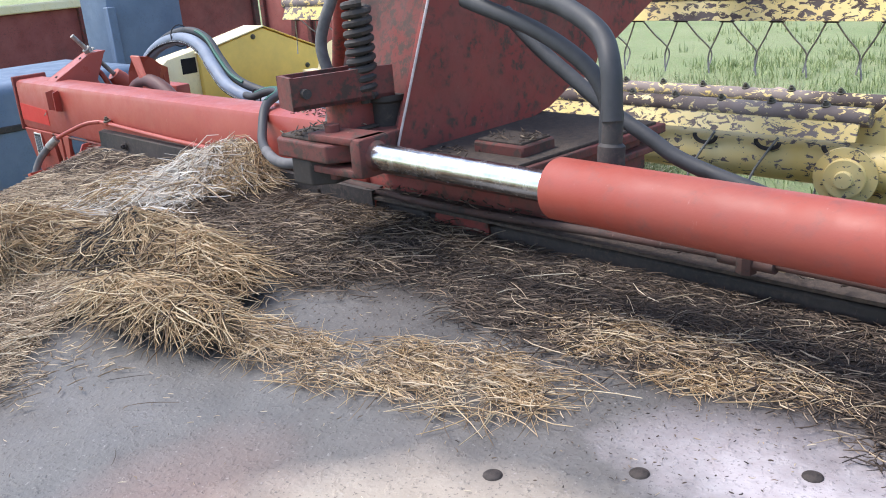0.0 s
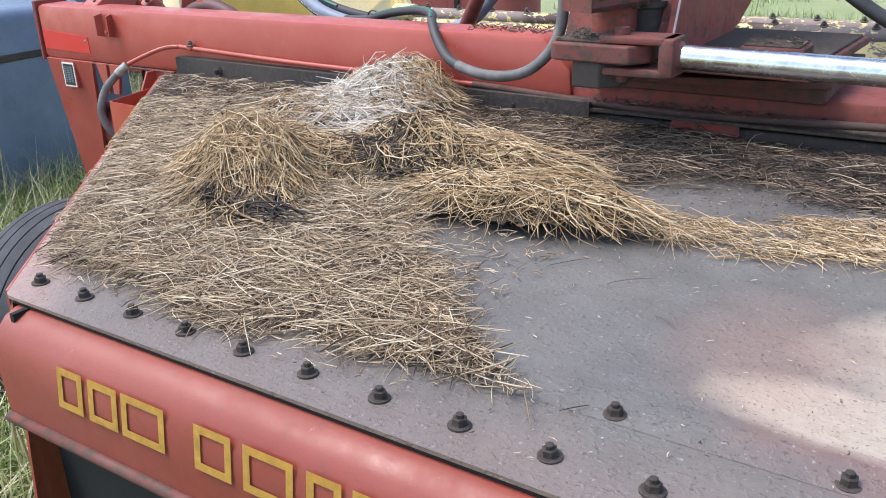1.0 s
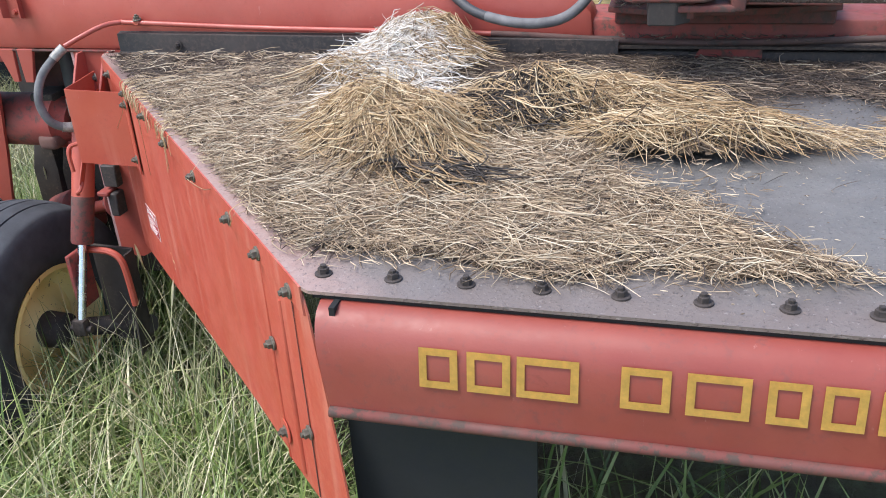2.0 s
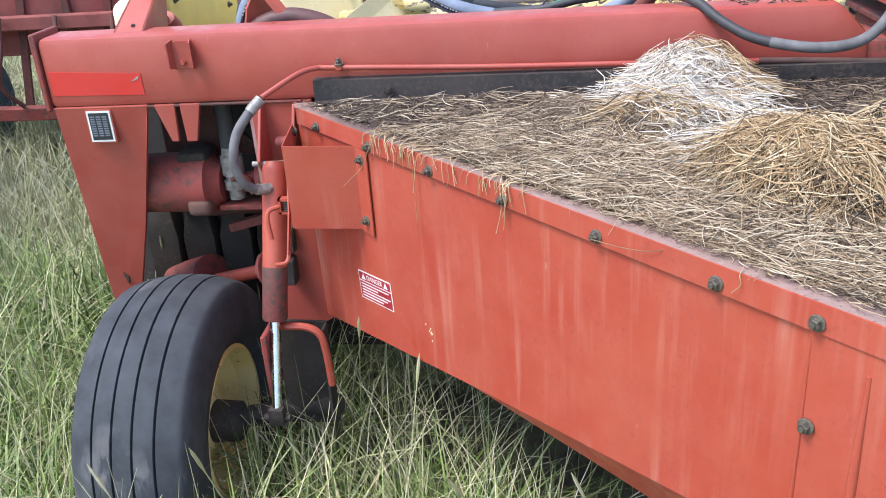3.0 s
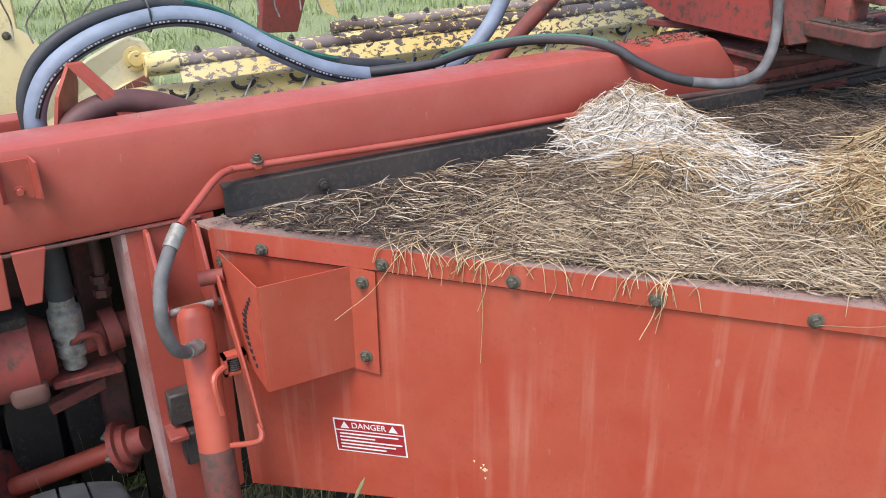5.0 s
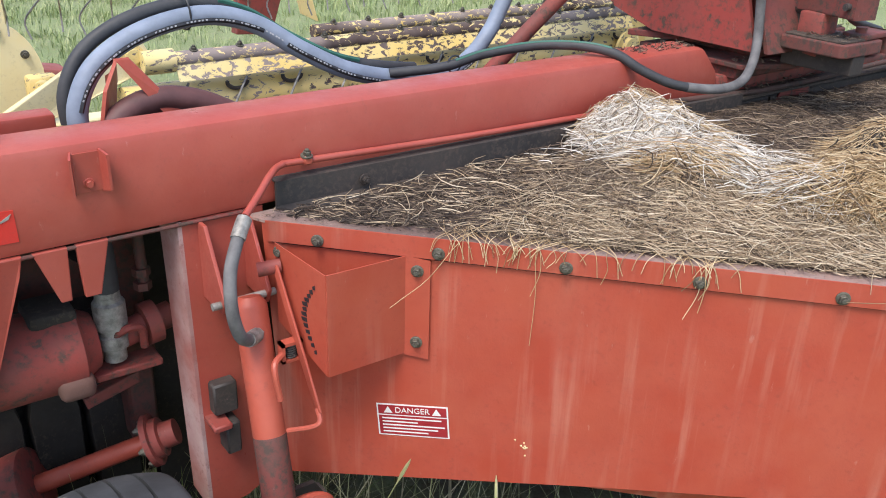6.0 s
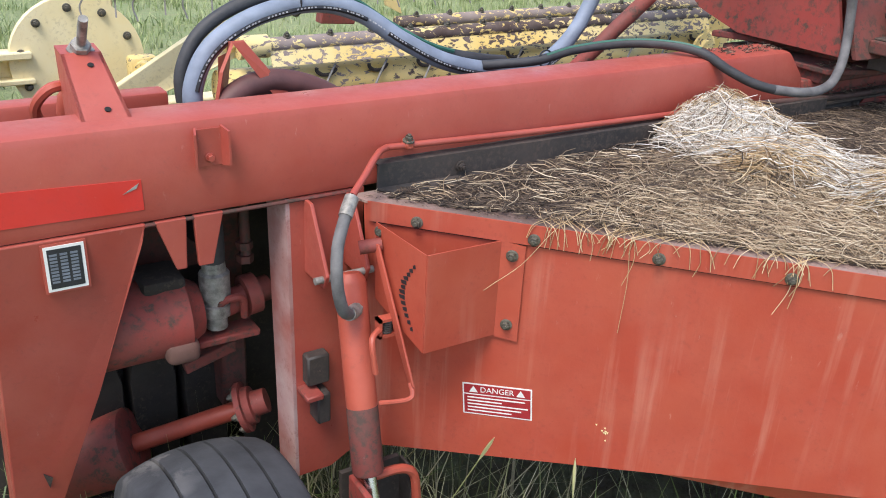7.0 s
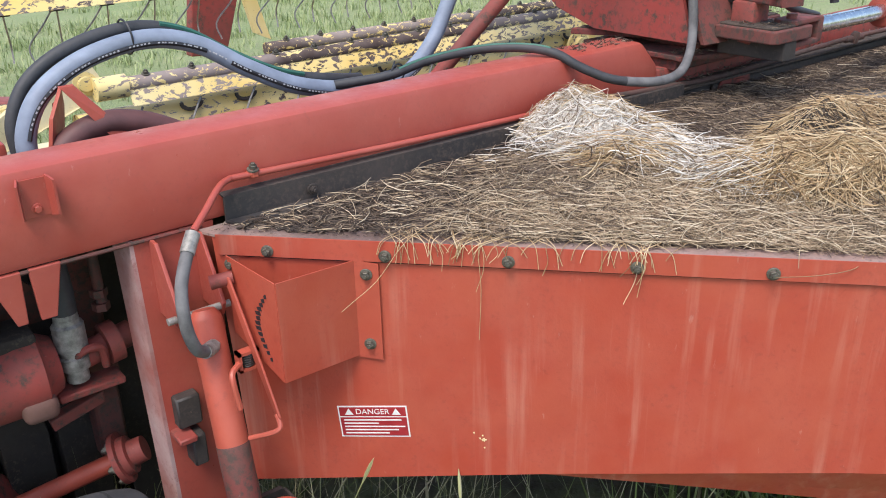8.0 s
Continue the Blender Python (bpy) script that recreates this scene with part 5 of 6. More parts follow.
pale_zone = lambda x, y: np.exp(-(((x + 0.21) / 0.10) ** 2 + ((y - 1.01 + 0.4 * (x + 0.21)) / 0.12) ** 2)) + 0.30 * np.exp(-(((x + 0.07) / 0.06) ** 2 + ((y - 0.79) / 0.055) ** 2)) + 0.18 * np.exp(-(((x + 0.20) / 0.07) ** 2 + ((y - 0.66) / 0.10) ** 2))
heading = lambda x, y: np.where(x < 0.2, -0.85, -0.15)
deck_bare = lambda x, y: soft(x, 0.30, 0.45) * soft(1.6 - x, 0, 0.1)
lay("hay_carpet", 13000, lambda x, y: carpet_mask(x, y), -0.15, 2.5, (0.02, 0.10), (0.0005, 0.0011), 0.04, 0.012, STRAW_GREY, "flat matted layer of weathered grey-gold hay", 5, 0.55)
lay("loose_hay", 9500, lambda x, y: carpet_mask(x, y), 0.0, 3, (0.02, 0.11), (0.0005, 0.0011), 0.07, 0.016, STRAW, "loose dry hay stalks scattered over the deck", 5, 0.45)
lay("carpet_dark", 2600, lambda x, y: carpet_mask(x, y) * (wob(x, y, 27) > 0.5), 0, 3, (0.02, 0.09), (0.0006, 0.0013), 0.03, 0.013, CHAFF, "dark brown stalks scattered in the flat hay layer", 4, 0.6)
lay("hay_fines", 14000, lambda x, y: (1 - 0.80 * soft(-0.42 - x, 0, 0.12)) * np.maximum(0.30 * soft(0.62 - x, 0, 0.1) * soft(y, 0.0, 0.04), np.maximum(carpet_mask(x, y), 0.8 * patch_mask(x, y))), 0.0, 3, (0.008, 0.035), (0.0006, 0.0013), 0.05, 0.010, STRAW_GREY, "short broken bits of hay", 3, 0.4)
# dark strands low in the heaps stand for shaded gaps
lay("hay_gap_shade", 3600, lambda x, y: heap_mask(x, y) * (wob(x, y, 33) > 0.5), 0, 3, (0.03, 0.12), (0.0008, 0.0016), 0.10, 0.026, CHAFF, "dark brown stalks coloured as the shaded gaps between golden ones", 5, 0.8)
lay("hay_heap", 9500, lambda x, y: heap_mask(x, y) * (1 - 0.90 * np.clip(1.7 * pale_zone(x, y), 0, 1)), heading, 0.75, (0.05, 0.20), (0.0006, 0.0014), 0.09, 0.030, STRAW_GOLD, "loose golden heaps of old hay on the deck", 7, 0.7)
lay("bleached_hay", 8000, lambda x, y: np.clip(pale_zone(x, y), 0, 1) * np.maximum(heap_mask(x, y, 0.005, 0.03), 0.15), 0, 3, (0.03, 0.12), (0.0007, 0.0015), 0.13, 0.030, STRAW_PALE, "sun-bleached white hay heap against the beam", 5, 0.8)
lay("hay_patch", 1500, lambda x, y: patch_mask(x, y) * (0.15 + 0.85 * (wob(x, y, 37) > 0.45)), -0.15, 0.8, (0.03, 0.13), (0.0004, 0.0009), 0.012, 0.004, STRAW_GOLD, "thin golden hay patches on the bare deck", 5, 0.5)
lay("chaff", 18000, lambda x, y: chaff_mask(x, y) * (1 - 0.70 * soft(-0.45 - x, 0, 0.15)), 0, 3, (0.008, 0.045), (0.0006, 0.0014), 0.06, 0.007, CHAFF, "dark rotten chaff along the beam", 3)
lay("chaff_straws", 300, lambda x, y: chaff_mask(x, y) * (0.2 + 0.8 * (wob(x, y, 29) > 0.55)), -0.1, 0.9, (0.02, 0.09), (0.0005, 0.0011), 0.03, 0.010, STRAW, "odd pale straws lying in the dark chaff", 4, 0.4)
# brown hay in dark chaff tones, which also carry the shadow beside the heap
lay("brown_hay", 4200, lambda x, y: soft(y, 0.74, 0.84) * soft(x + 0.62, 0.0, 0.25) * soft(0.7 - x, 0, 0.3) * (0.25 + 0.75 * soft(x, -0.1, 0.06)), 0, 3, (0.03, 0.12), (0.0008, 0.0015), 0.06, 0.014, CHAFF, "dark brown hay behind the heaps, its tone deepened for shade", 5, 0.7)
lay("brown_straw", 3000, lambda x, y: soft(y - 0.25 * np.maximum(x - 0.4, 0), 0.70, 0.80) * soft(x, -0.05, 0.15) * soft(0.66 - x, 0, 0.30) * soft(1.14 - y, 0, 0.05), -0.1, 1.2, (0.02, 0.10), (0.0006, 0.0012), 0.05, 0.016, STRAW_BROWN, "brown half-rotten stalks between heap and beam", 5, 0.5)
lay("rusty_hay", 1500, lambda x, y: np.exp(-(((x + 0.44) / 0.13) ** 2 + ((y - 0.90) / 0.10) ** 2)), -0.2, 1.3, (0.02, 0.09), (0.0006, 0.0012), 0.07, 0.016, STRAW_BROWN, "rust-brown stalks at the foot of the bleached heap", 5, 0.6)
lay("fine_brown", 5000, lambda x, y: carpet_mask(x, y) * (0.3 + 0.7 * (wob(x, y, 19) > 0.5)), 0, 3, (0.01, 0.05), (0.0005, 0.0010), 0.06, 0.016, STRAW_BROWN, "fine brown bits in the flat hay", 4, 0.6)
lay("corner_hay", 420, lambda x, y: soft(x, -1.0, -0.75) * soft(-0.35 - x, 0, 0.15) * soft(edge_dist(x, y), 0.0, 0.02) * soft(y, 0.62, 0.72), 0, 3, (0.02, 0.10), (0.0006, 0.0012), 0.08, 0.012, STRAW, "thin loose stalks in the corner of the deck", 4, 0.5)
lay("corner_chaff", 2600, lambda x, y: soft(x, -1.05, -0.85) * soft(-0.30 - x, 0, 0.15) * soft(edge_dist(x, y), 0.0, 0.02) * soft(y, 0.66, 0.76), 0, 3, (0.01, 0.06), (0.0006, 0.0013), 0.06, 0.010, CHAFF, "dark brown chaff in the corner of the deck", 4, 0.5)
lay("crumbs", 7000, lambda x, y: 0.5 * soft(y, 0.55, 0.9) * soft(1.5 - x, 0, 0.3) + 0.006 * deck_bare(x, y) * (0.3 + 0.7 * (wob(x, y, 13) > 0.5)), 0, 3, (0.002, 0.006), (0.0005, 0.0011), 0.02, 0.001, CHAFF, "fine crumbs of chaff on the deck", 3)
lay("pale_crumbs", 600, lambda x, y: deck_bare(x, y) * (0.2 + 0.8 * (wob(x, y, 11) > 0.55)), 0, 3, (0.002, 0.010), (0.0004, 0.0009), 0.02, 0.001, STRAW, "pale crumbs of hay on the bare sheet", 3)
lay("stray_stalks", 9, lambda x, y: soft(x, 0.35, 0.5) * soft(0.62 - y, 0, 0.1) * soft(0.95 - x, 0, 0.25), 0, 3, (0.03, 0.10), (0.0004, 0.0008), 0.01, 0.001, CHAFF, "a few dark stray stalks on the bare sheet", 6, 0.25)
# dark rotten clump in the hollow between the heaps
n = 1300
strands("rotten_clump", rng.normal(0.165, 0.042, n), rng.normal(0.630, 0.034, n), rng.uniform(0, 6.28, n), rng.uniform(0.03, 0.09, n), rng.uniform(0.001, 0.002, n), rng.normal(0, 0.7, n), np.abs(rng.normal(0, 0.1, n)), rng.uniform(0.010, 0.034, n), ROTTEN_AND_SHADE, "dark rotten clump among the hay", 5)
# tuft combed forward over the front heap
n = 1500
a = rng.uniform(0, 1, n)
strands("hay_tuft", -0.15 + 0.22 * a + rng.normal(0, 0.04, n), 0.56 - 0.20 * a + rng.normal(0, 0.04, n), rng.normal(-0.85, 0.40, n), rng.uniform(0.07, 0.20, n), rng.uniform(0.0008, 0.0017, n), rng.normal(0, 0.7, n), rng.uniform(-0.1, 0.08, n), rng.uniform(0.004, 0.026, n), STRAW_GOLD, "combed tuft of golden hay hanging over its dark hollow", 7)
# near-black stalks put the tuft's shadow into the colour
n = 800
strands("hollow_shade", rng.normal(0.07, 0.04, n), rng.normal(0.335, 0.018, n), rng.normal(-0.3, 0.5, n), rng.uniform(0.04, 0.09, n), rng.uniform(0.001, 0.002, n), rng.normal(0, 0.5, n), rng.uniform(0, 0.1, n), rng.uniform(0.004, 0.026, n), ROTTEN_AND_SHADE, "dark stalks painted as the shadow under the tuft", 5)


def stalks(name, runs, radius, material, label):
    bm = bmesh.new()
    for pts in runs:
        tube(bm, smooth_path(pts, 5), radius, 5)
    return tagged(part(name, bm, material), label, "hay", kind="stuff")


# stalks that hang over the side sheet
hang = []
for u, deep in ((0.40, 0.19), (0.405, 0.09), (0.52, 0.05), (0.675, 0.10), (0.685, 0.085), (0.69, 0.06), (0.665, 0.045), (0.36, 0.025), (0.43, 0.03), (0.33, 0.05), (1.18, 0.03)):
    w = random.uniform(-0.03, 0.03)
    hang.append([side(u + w * 2, DT + 0.010, -0.10), side(u + w, DT + 0.010, -0.03), side(u, DT + 0.002, 0.009), side(u + 0.004, DT - deep * 0.45, 0.012), side(u - 0.006 + w * 0.3, DT - deep, 0.011 if deep > 0.05 else 0.014)])
for k in range(70):
    u, deep, w = random.choice((random.uniform(0.2, 0.75), random.gauss(0.36, 0.05), random.gauss(0.68, 0.03))), random.uniform(0.008, 0.04), random.uniform(-0.04, 0.04)
    hang.append([side(u + w * 1.6, DT + 0.010, -0.06), side(u + w, DT + 0.009, -0.02), side(u, DT + 0.003, 0.010), side(u - w * 0.4, DT - deep, 0.013)])
hang.append([side(0.33, DT + 0.02, -0.10), side(0.27, DT + 0.006, 0.004), side(0.21, 1.125, 0.018), side(0.155, 1.075, 0.03), side(0.13, 1.045, 0.035), side(0.145, 0.99, 0.03)])
hang.append([side(0.912, 1.172, 0.022), side(0.98, 1.176, 0.016), side(1.04, 1.19, 0.010), side(1.06, 1.205, -0.02)])
stalks("hanging_stalks", hang, 0.0007, STRAW_GOLD, "single hay stalks hanging over the side sheet")
up = []
for k in range(46):
    x, y = rng.uniform(-0.22, 0.5), rng.uniform(0.42, 1.08)
    if heap_z(np.array([x]), np.array([y]))[0] < 0.022:
        continue
    z0, h, a = DT + heap_z(np.array([x]), np.array([y]))[0], rng.uniform(0.025, 0.06), rng.uniform(0, 6.28)
    up.append([(x, y, z0), (x + h * 0.5 * math.cos(a), y + h * 0.5 * math.sin(a), z0 + h * 0.6), (x + h * 1.2 * math.cos(a), y + h * 1.2 * math.sin(a), z0 + h)])
stalks("upright_stalks", up, 0.0011, STRAW_GOLD, "a few hay stalks standing out of the heaps")


litter = []
for x0, x1, y0, y1, z, count in ((0.40, 0.66, 1.06, 1.14, 1.376, 60), (0.345, 0.46, 0.90, 1.05, 1.430, 60), (0.30, 0.42, 1.12, 1.20, 1.334, 50), (0.64, 0.74, 1.145, 1.22, 1.400, 40), (-0.05, 0.165, 1.20, 1.28, 1.384, 90), (0.30, 1.7, 1.135, 1.19, 1.255, 220)):
    for k in range(count):
        x, y, a, l = rng.uniform(x0, x1), rng.uniform(y0, y1), rng.uniform(0, 6.28), rng.uniform(0.006, 0.022)
        litter.append([(x, y, z), (x + l * math.cos(a), y + l * 0.6 * math.sin(a), z + rng.uniform(0, 0.006))])
bm = bmesh.new()
for pts in litter:
    tube(bm, pts, 0.0012, 4)
tagged(part("chaff_litter", bm, CHAFF), "dark chaff littering the dirty platform and ledges", "hay", kind="stuff")


# ---- grass ----
def blades(name, n, x, y, height, width, lean, material, label, points=4):
    n = len(x)
    a = rng.uniform(0, 6.283, n)
    face = a + rng.normal(1.57, 0.5, n)
    s = np.linspace(0, 1, points)[None, :]
    out = (lean * height)[:, None] * s**1.9
    px, py = x[:, None] + np.cos(a)[:, None] * out, y[:, None] + np.sin(a)[:, None] * out
    pz = -0.03 + height[:, None] * (s - 0.32 * np.minimum(lean, 1.4)[:, None] * s**2.6)
    w = width[:, None] * (1 - s**1.6) * 0.5 + 0.0002
    wx, wy = np.cos(face)[:, None] * w, np.sin(face)[:, None] * w
    verts = np.stack([np.stack([px - wx, py - wy, pz], -1), np.stack([px + wx, py + wy, pz], -1)], 2).reshape(-1, 3)
    k = np.arange(points - 1)
    quad = np.stack([2 * k, 2 * k + 1, 2 * k + 3, 2 * k + 2], -1)[None]
    faces = ((np.arange(n) * points * 2)[:, None, None] + quad).reshape(-1, 4)
    return tagged(bulk_mesh(name, verts, faces, material), label, "grass", kind="stuff")


def tufts(count, per, x0, x1, y0, y1, spread):
    cx, cy = rng.uniform(x0, x1, count), rng.uniform(y0, y1, count)
    x = np.repeat(cx, per) + rng.normal(0, spread, count * per)
    y = np.repeat(cy, per) + rng.normal(0, spread, count * per)
    clear = ~((np.abs(x - wx) < W * 1.1) & (np.abs(y - wy) < 0.38))
    under = (edge_dist(x, y) > 0.22) & (y > 0.05) & (y < 1.7) & (x < 3.2) & (rng.random(len(x)) < 0.9)
    clear &= ~under
    return x[clear], y[clear]


for name, count, per, area, hs, ws, mat_, label in (
    ("tall_grass", 640, 22, (-1.25, 1.0, -0.9, 0.9), (0.24, 0.52), (0.007, 0.017), GRASS, "tall green grass growing under and beside the machine"),
    ("tall_grass", 700, 24, (-4.5, -1.2, -0.6, 2.2), (0.30, 0.62), (0.006, 0.016), GRASS, "tall green grass beside the wheel"),
    ("dry_grass", 620, 26, (-4.5, -0.5, -0.9, 3.0), (0.30, 0.70), (0.003, 0.006), GRASS_DRY, "pale drying grass stalks among the green"),
    ("meadow_grass", 1300, 22, (-7.0, -1.5, 1.8, 8.0), (0.22, 0.50), (0.006, 0.012), GRASS_DRY, "ripening meadow grass beyond the machine"),
    ("meadow_grass", 1700, 18, (-4.0, 9.0, 2.9, 12.0), (0.07, 0.17), (0.006, 0.012), GRASS_FAR, "short green meadow grass behind the reel"),
    ("meadow_grass", 700, 14, (-6.0, 14.0, 5.0, 18.0), (0.10, 0.20), (0.010, 0.018), GRASS_FAR, "pale meadow grass further off"),
):
    x, y = tufts(count, per, *area, 0.05 if "tall" in name else 0.09)
    n = len(x)
    blades(name, n, x, y, rng.uniform(*hs, n), rng.uniform(*ws, n), np.abs(rng.normal(0.55, 0.45, n)), mat_, label, 5)
# seed heads
bm = bmesh.new()
for k in range(130):
    x, y = rng.uniform(-3.4, 0.9), rng.uniform(-0.7, 1.6)
    if abs(x - wx) < 0.24 and abs(y - wy) < 0.42:
        continue
    h, a, l = rng.uniform(0.45, 0.72), rng.uniform(0, 6.28), rng.uniform(0.03, 0.22)
    p = [Vector((x, y, 0)), Vector((x + l * 0.3 * math.cos(a), y + l * 0.3 * math.sin(a), h * 0.6)), Vector((x + l * math.cos(a), y + l * math.sin(a), h))]
    d = (p[2] - p[1]).normalized()
    tube(bm, [p[0], p[1], p[2]], 0.0013, 4)
    tube(bm, [p[2], p[2] + d * 0.03, p[2] + d * 0.06, p[2] + d * 0.08], [0.0015, 0.0042, 0.0036, 0.0006], 5)
tagged(part("seed_stalks", bm, GRASS_DRY), "thin grass stalks with pale seed heads", "grass", kind="stuff")

# ---- the yellow reel behind ----
reel = thing("hay_reel", "old yellow hay header reel with flaking paint and wire tines", "farm machine", (0.1, 2.3, 0))
core = part("core_tube", tubed([(-1.02, 2.21, 1.138), (1.02, 2.21, 1.138)], 0.060, 24), YELLOW_SPOT, reel, "yellow tube speckled with rust")
for k in range(11):
    x = -0.88 + 0.178 * k
    ring = [(x + 0.032 * math.cos(a), 2.148, 1.192 + 0.020 * math.sin(a)) for a in [0.33 * j - 3.3 for j in range(11)]]
    part("tine_clip", tubed(ring, 0.006, 6), GRIME_AND_SHADE, core)
    part("tine", tubed(smooth_path([(x + 0.03, 2.145, 1.205), (x - 0.005, 2.135, 1.15), (x - 0.035, 2.125, 1.09), (x - 0.05, 2.10, 0.98)], 4), 0.0035, 6), ZINC, core)


def bat(y, z, x0, x1, drop, slope, name="bat"):
    """A reel bar: round tube with a bolted wooden-thick slat below."""
    b = part(name, tubed([(x0, y, z), (x1, y, z)], 0.024, 14), YELLOW_BARE, reel, "reel bar with flaked yellow paint over rust")
    part("slat", slabbed([(x0 + 0.02, y - 0.012, z + 0.006), (x1 - 0.02, y - 0.012, z + 0.006), (x1 - 0.02, y - 0.012 + slope, z - drop), (x0 + 0.02, y - 0.012 + slope, z - drop)], (0, 0.010, 0.004), 0.002), YELLOW_WORN, b, "", False)
    count = int((x1 - x0) / 0.14)
    for k in range(count):
        bolt(PLATE_BOLT, (x0 + 0.08 + 0.14 * k, y - 0.004, z + 0.024), (0, -0.3, 1), b)
    return b


bat(2.17, 1.268, -0.90, 0.97, 0.055, -0.030)
bat(2.47, 1.245, -0.28, 1.75, 0.060, 0.02)
bat(2.62, 1.10, -0.6, 1.75, 0.070, -0.02)
upper = bat(2.18, 1.560, -1.38, 2.1, 0.062, -0.03)
for k in range(24):
    x = -1.30 + 0.135 * k
    for lean_x, lean_y in ((-0.075, 0.05), (0.03, 0.12)):
        part("tine", tubed(smooth_path([(x, 2.16, 1.515), (x + lean_x * 0.5, 2.16 + lean_y * 0.5, 1.455), (x + lean_x, 2.16 + lean_y, 1.40), (x + lean_x * 0.9, 2.15 + lean_y, 1.352)], 4), 0.0024, 6), TINE, upper)
    part("tine_coil", lathed((x - 0.018, 2.165, 1.505), (1, 0, 0), [(0, 0.006), (0, 0.013), (0.036, 0.013), (0.036, 0.006)], 10), GRIME_AND_SHADE, upper)
# end arm with its round boss, guard disc and frame
arm = part("reel_arm", slabbed([(-1.00, 2.20, 1.345), (-0.955, 2.20, 1.33), (-0.935, 2.20, 1.29), (-0.955, 2.20, 1.235), (-1.02, 2.20, 1.215), (-1.30, 2.28, 1.07), (-1.36, 2.28, 1.12), (-1.10, 2.22, 1.29)], (0, 0.03, 0), 0.006), CREAM, reel, "cream-yellow reel arm", False)
part("boss", lathed((-0.985, 2.195, 1.285), (0, -1, 0), [(0, 0.034), (0.006, 0.034), (0.007, 0.022), (0.016, 0.020), (0.017, 0)], 20), YELLOW_SPOT, arm)
part("stub_shaft", tubed([(-0.97, 2.17, 1.268), (-0.88, 2.17, 1.268)], 0.034, 16), YELLOW_SPOT, arm)
DCX, DCY, DCZ, DCR = -1.355, 2.42, 1.205, 0.185
disc_pts = [(DCX + DCR * math.cos(a), DCY, DCZ + DCR * math.sin(a)) for a in [0.17 * k - 0.9 for k in range(30)]] + [(DCX - 0.30, DCY, DCZ - 0.13), (DCX - 0.30, DCY, DCZ - 0.21), (DCX + 0.10, DCY, DCZ - 0.21)]
disc = part("guard_disc", slabbed(disc_pts, (0, 0.03, 0), 0.006), CREAM, reel, "round-topped cream-yellow guard plate with bolts", False)
for k in range(9):
    a = 0.62 * k - 0.8
    bolt(PLATE_BOLT, (DCX + (DCR - 0.03) * math.cos(a), DCY - 0.002, DCZ + (DCR - 0.03) * math.sin(a)), (0, -1, 0), disc)
part("slot", lathed((DCX - 0.24, DCY - 0.0005, DCZ - 0.165), (0, -1, 0), [(0, 0.016), (0.002, 0.016), (0.0022, 0)], 14), SEAL, disc)
bm = boxed((-1.24, 2.30, 1.14), (-1.16, 2.36, 1.23), 0.01, 2)
tube(bm, [(-1.215, 2.27, 1.20), (-1.19, 2.34, 1.20)], 0.024, 12)
tube(bm, [(-1.20, 2.27, 1.155), (-1.18, 2.34, 1.155)], 0.020, 12)
part("knuckle", bm, YELLOW_SPOT, reel)
bm = boxed((-1.62, 2.40, 1.225), (-1.48, 2.46, 1.245), 0.003, 1)
box(bm, (-1.62, 2.40, 1.155), (-1.48, 2.46, 1.170), 0.003, 1)
box(bm, (-1.62, 2.45, 1.155), (-1.48, 2.465, 1.245))
box(bm, (-1.625, 2.40, 1.155), (-1.61, 2.465, 1.245))
part("frame_rail", bm, CREAM, reel)
part("frame_rail", boxed((-1.25, 2.42, 0.96), (-0.9, 2.50, 1.06), 0.006, 1), CREAM, reel)
part("reel_post", boxed((-1.305, 2.42, 1.30), (-1.245, 2.47, 2.0), 0.006, 1), CREAM, reel)
part("red_link", slabbed([(-0.40, 2.75, 1.46), (-0.20, 2.75, 1.48), (-0.30, 2.75, 1.19), (-0.44, 2.75, 1.20)], (0, 0.05, 0), 0.004), RED_DIRTY, reel, "", False)
part("brace", slabbed([(-0.30, 2.5, 1.30), (-0.24, 2.5, 1.27), (-0.31, 2.5, 1.52), (-0.35, 2.5, 1.50)], (0, 0.02, 0)), YELLOW, reel, "", False)
hub = part("end_hub", lathed((0.93, 2.14, 1.125), (0.2, -1, 0), [(0, 0), (0, 0.075), (0.012, 0.075), (0.014, 0.05), (0.03, 0.048), (0.032, 0.022), (0.045, 0.020), (0.046, 0)], 28), YELLOW_SPOT, reel, "yellow end hub with a big nut")
part("end_plate", slabbed([(0.99, 2.20, 1.30), (1.12, 2.20, 1.25), (1.10, 2.20, 1.02), (0.88, 2.20, 1.02), (0.86, 2.20, 1.16)], (0, 0.02, 0), 0.004), YELLOW_SPOT, reel, "", False)
part("frame_foot", boxed((-1.6, 2.40, 0.0), (-1.5, 2.50, 1.06), 0.006, 1), YELLOW, reel)
part("frame_foot", boxed((1.3, 2.40, 0.0), (1.4, 2.50, 1.2), 0.006, 1), YELLOW, reel)
part("header_base", boxed((-1.6, 2.55, 0.30), (1.8, 3.0, 0.62), 0.02, 2), YELLOW_WORN, reel)
# gable-shaped shield
SX = -1.72
shield = thing("belt_shield", "bright yellow gable-topped belt shield, front roof sheet coloured cream for strong light", "machine cover", (-1.9, 2.2, 0))
SHIELD_YELLOW = plain("shield_yellow", (0.78, 0.53, 0.12), 0.5, 0, 0.12, 8)
cover = part("cover", slabbed([(SX, 1.94, 1.375), (SX, 2.28, 1.447), (SX, 2.61, 1.305), (SX, 2.61, 1.02), (SX, 1.94, 1.02)], (-0.145, 0, 0), 0.008), SHIELD_YELLOW, shield)
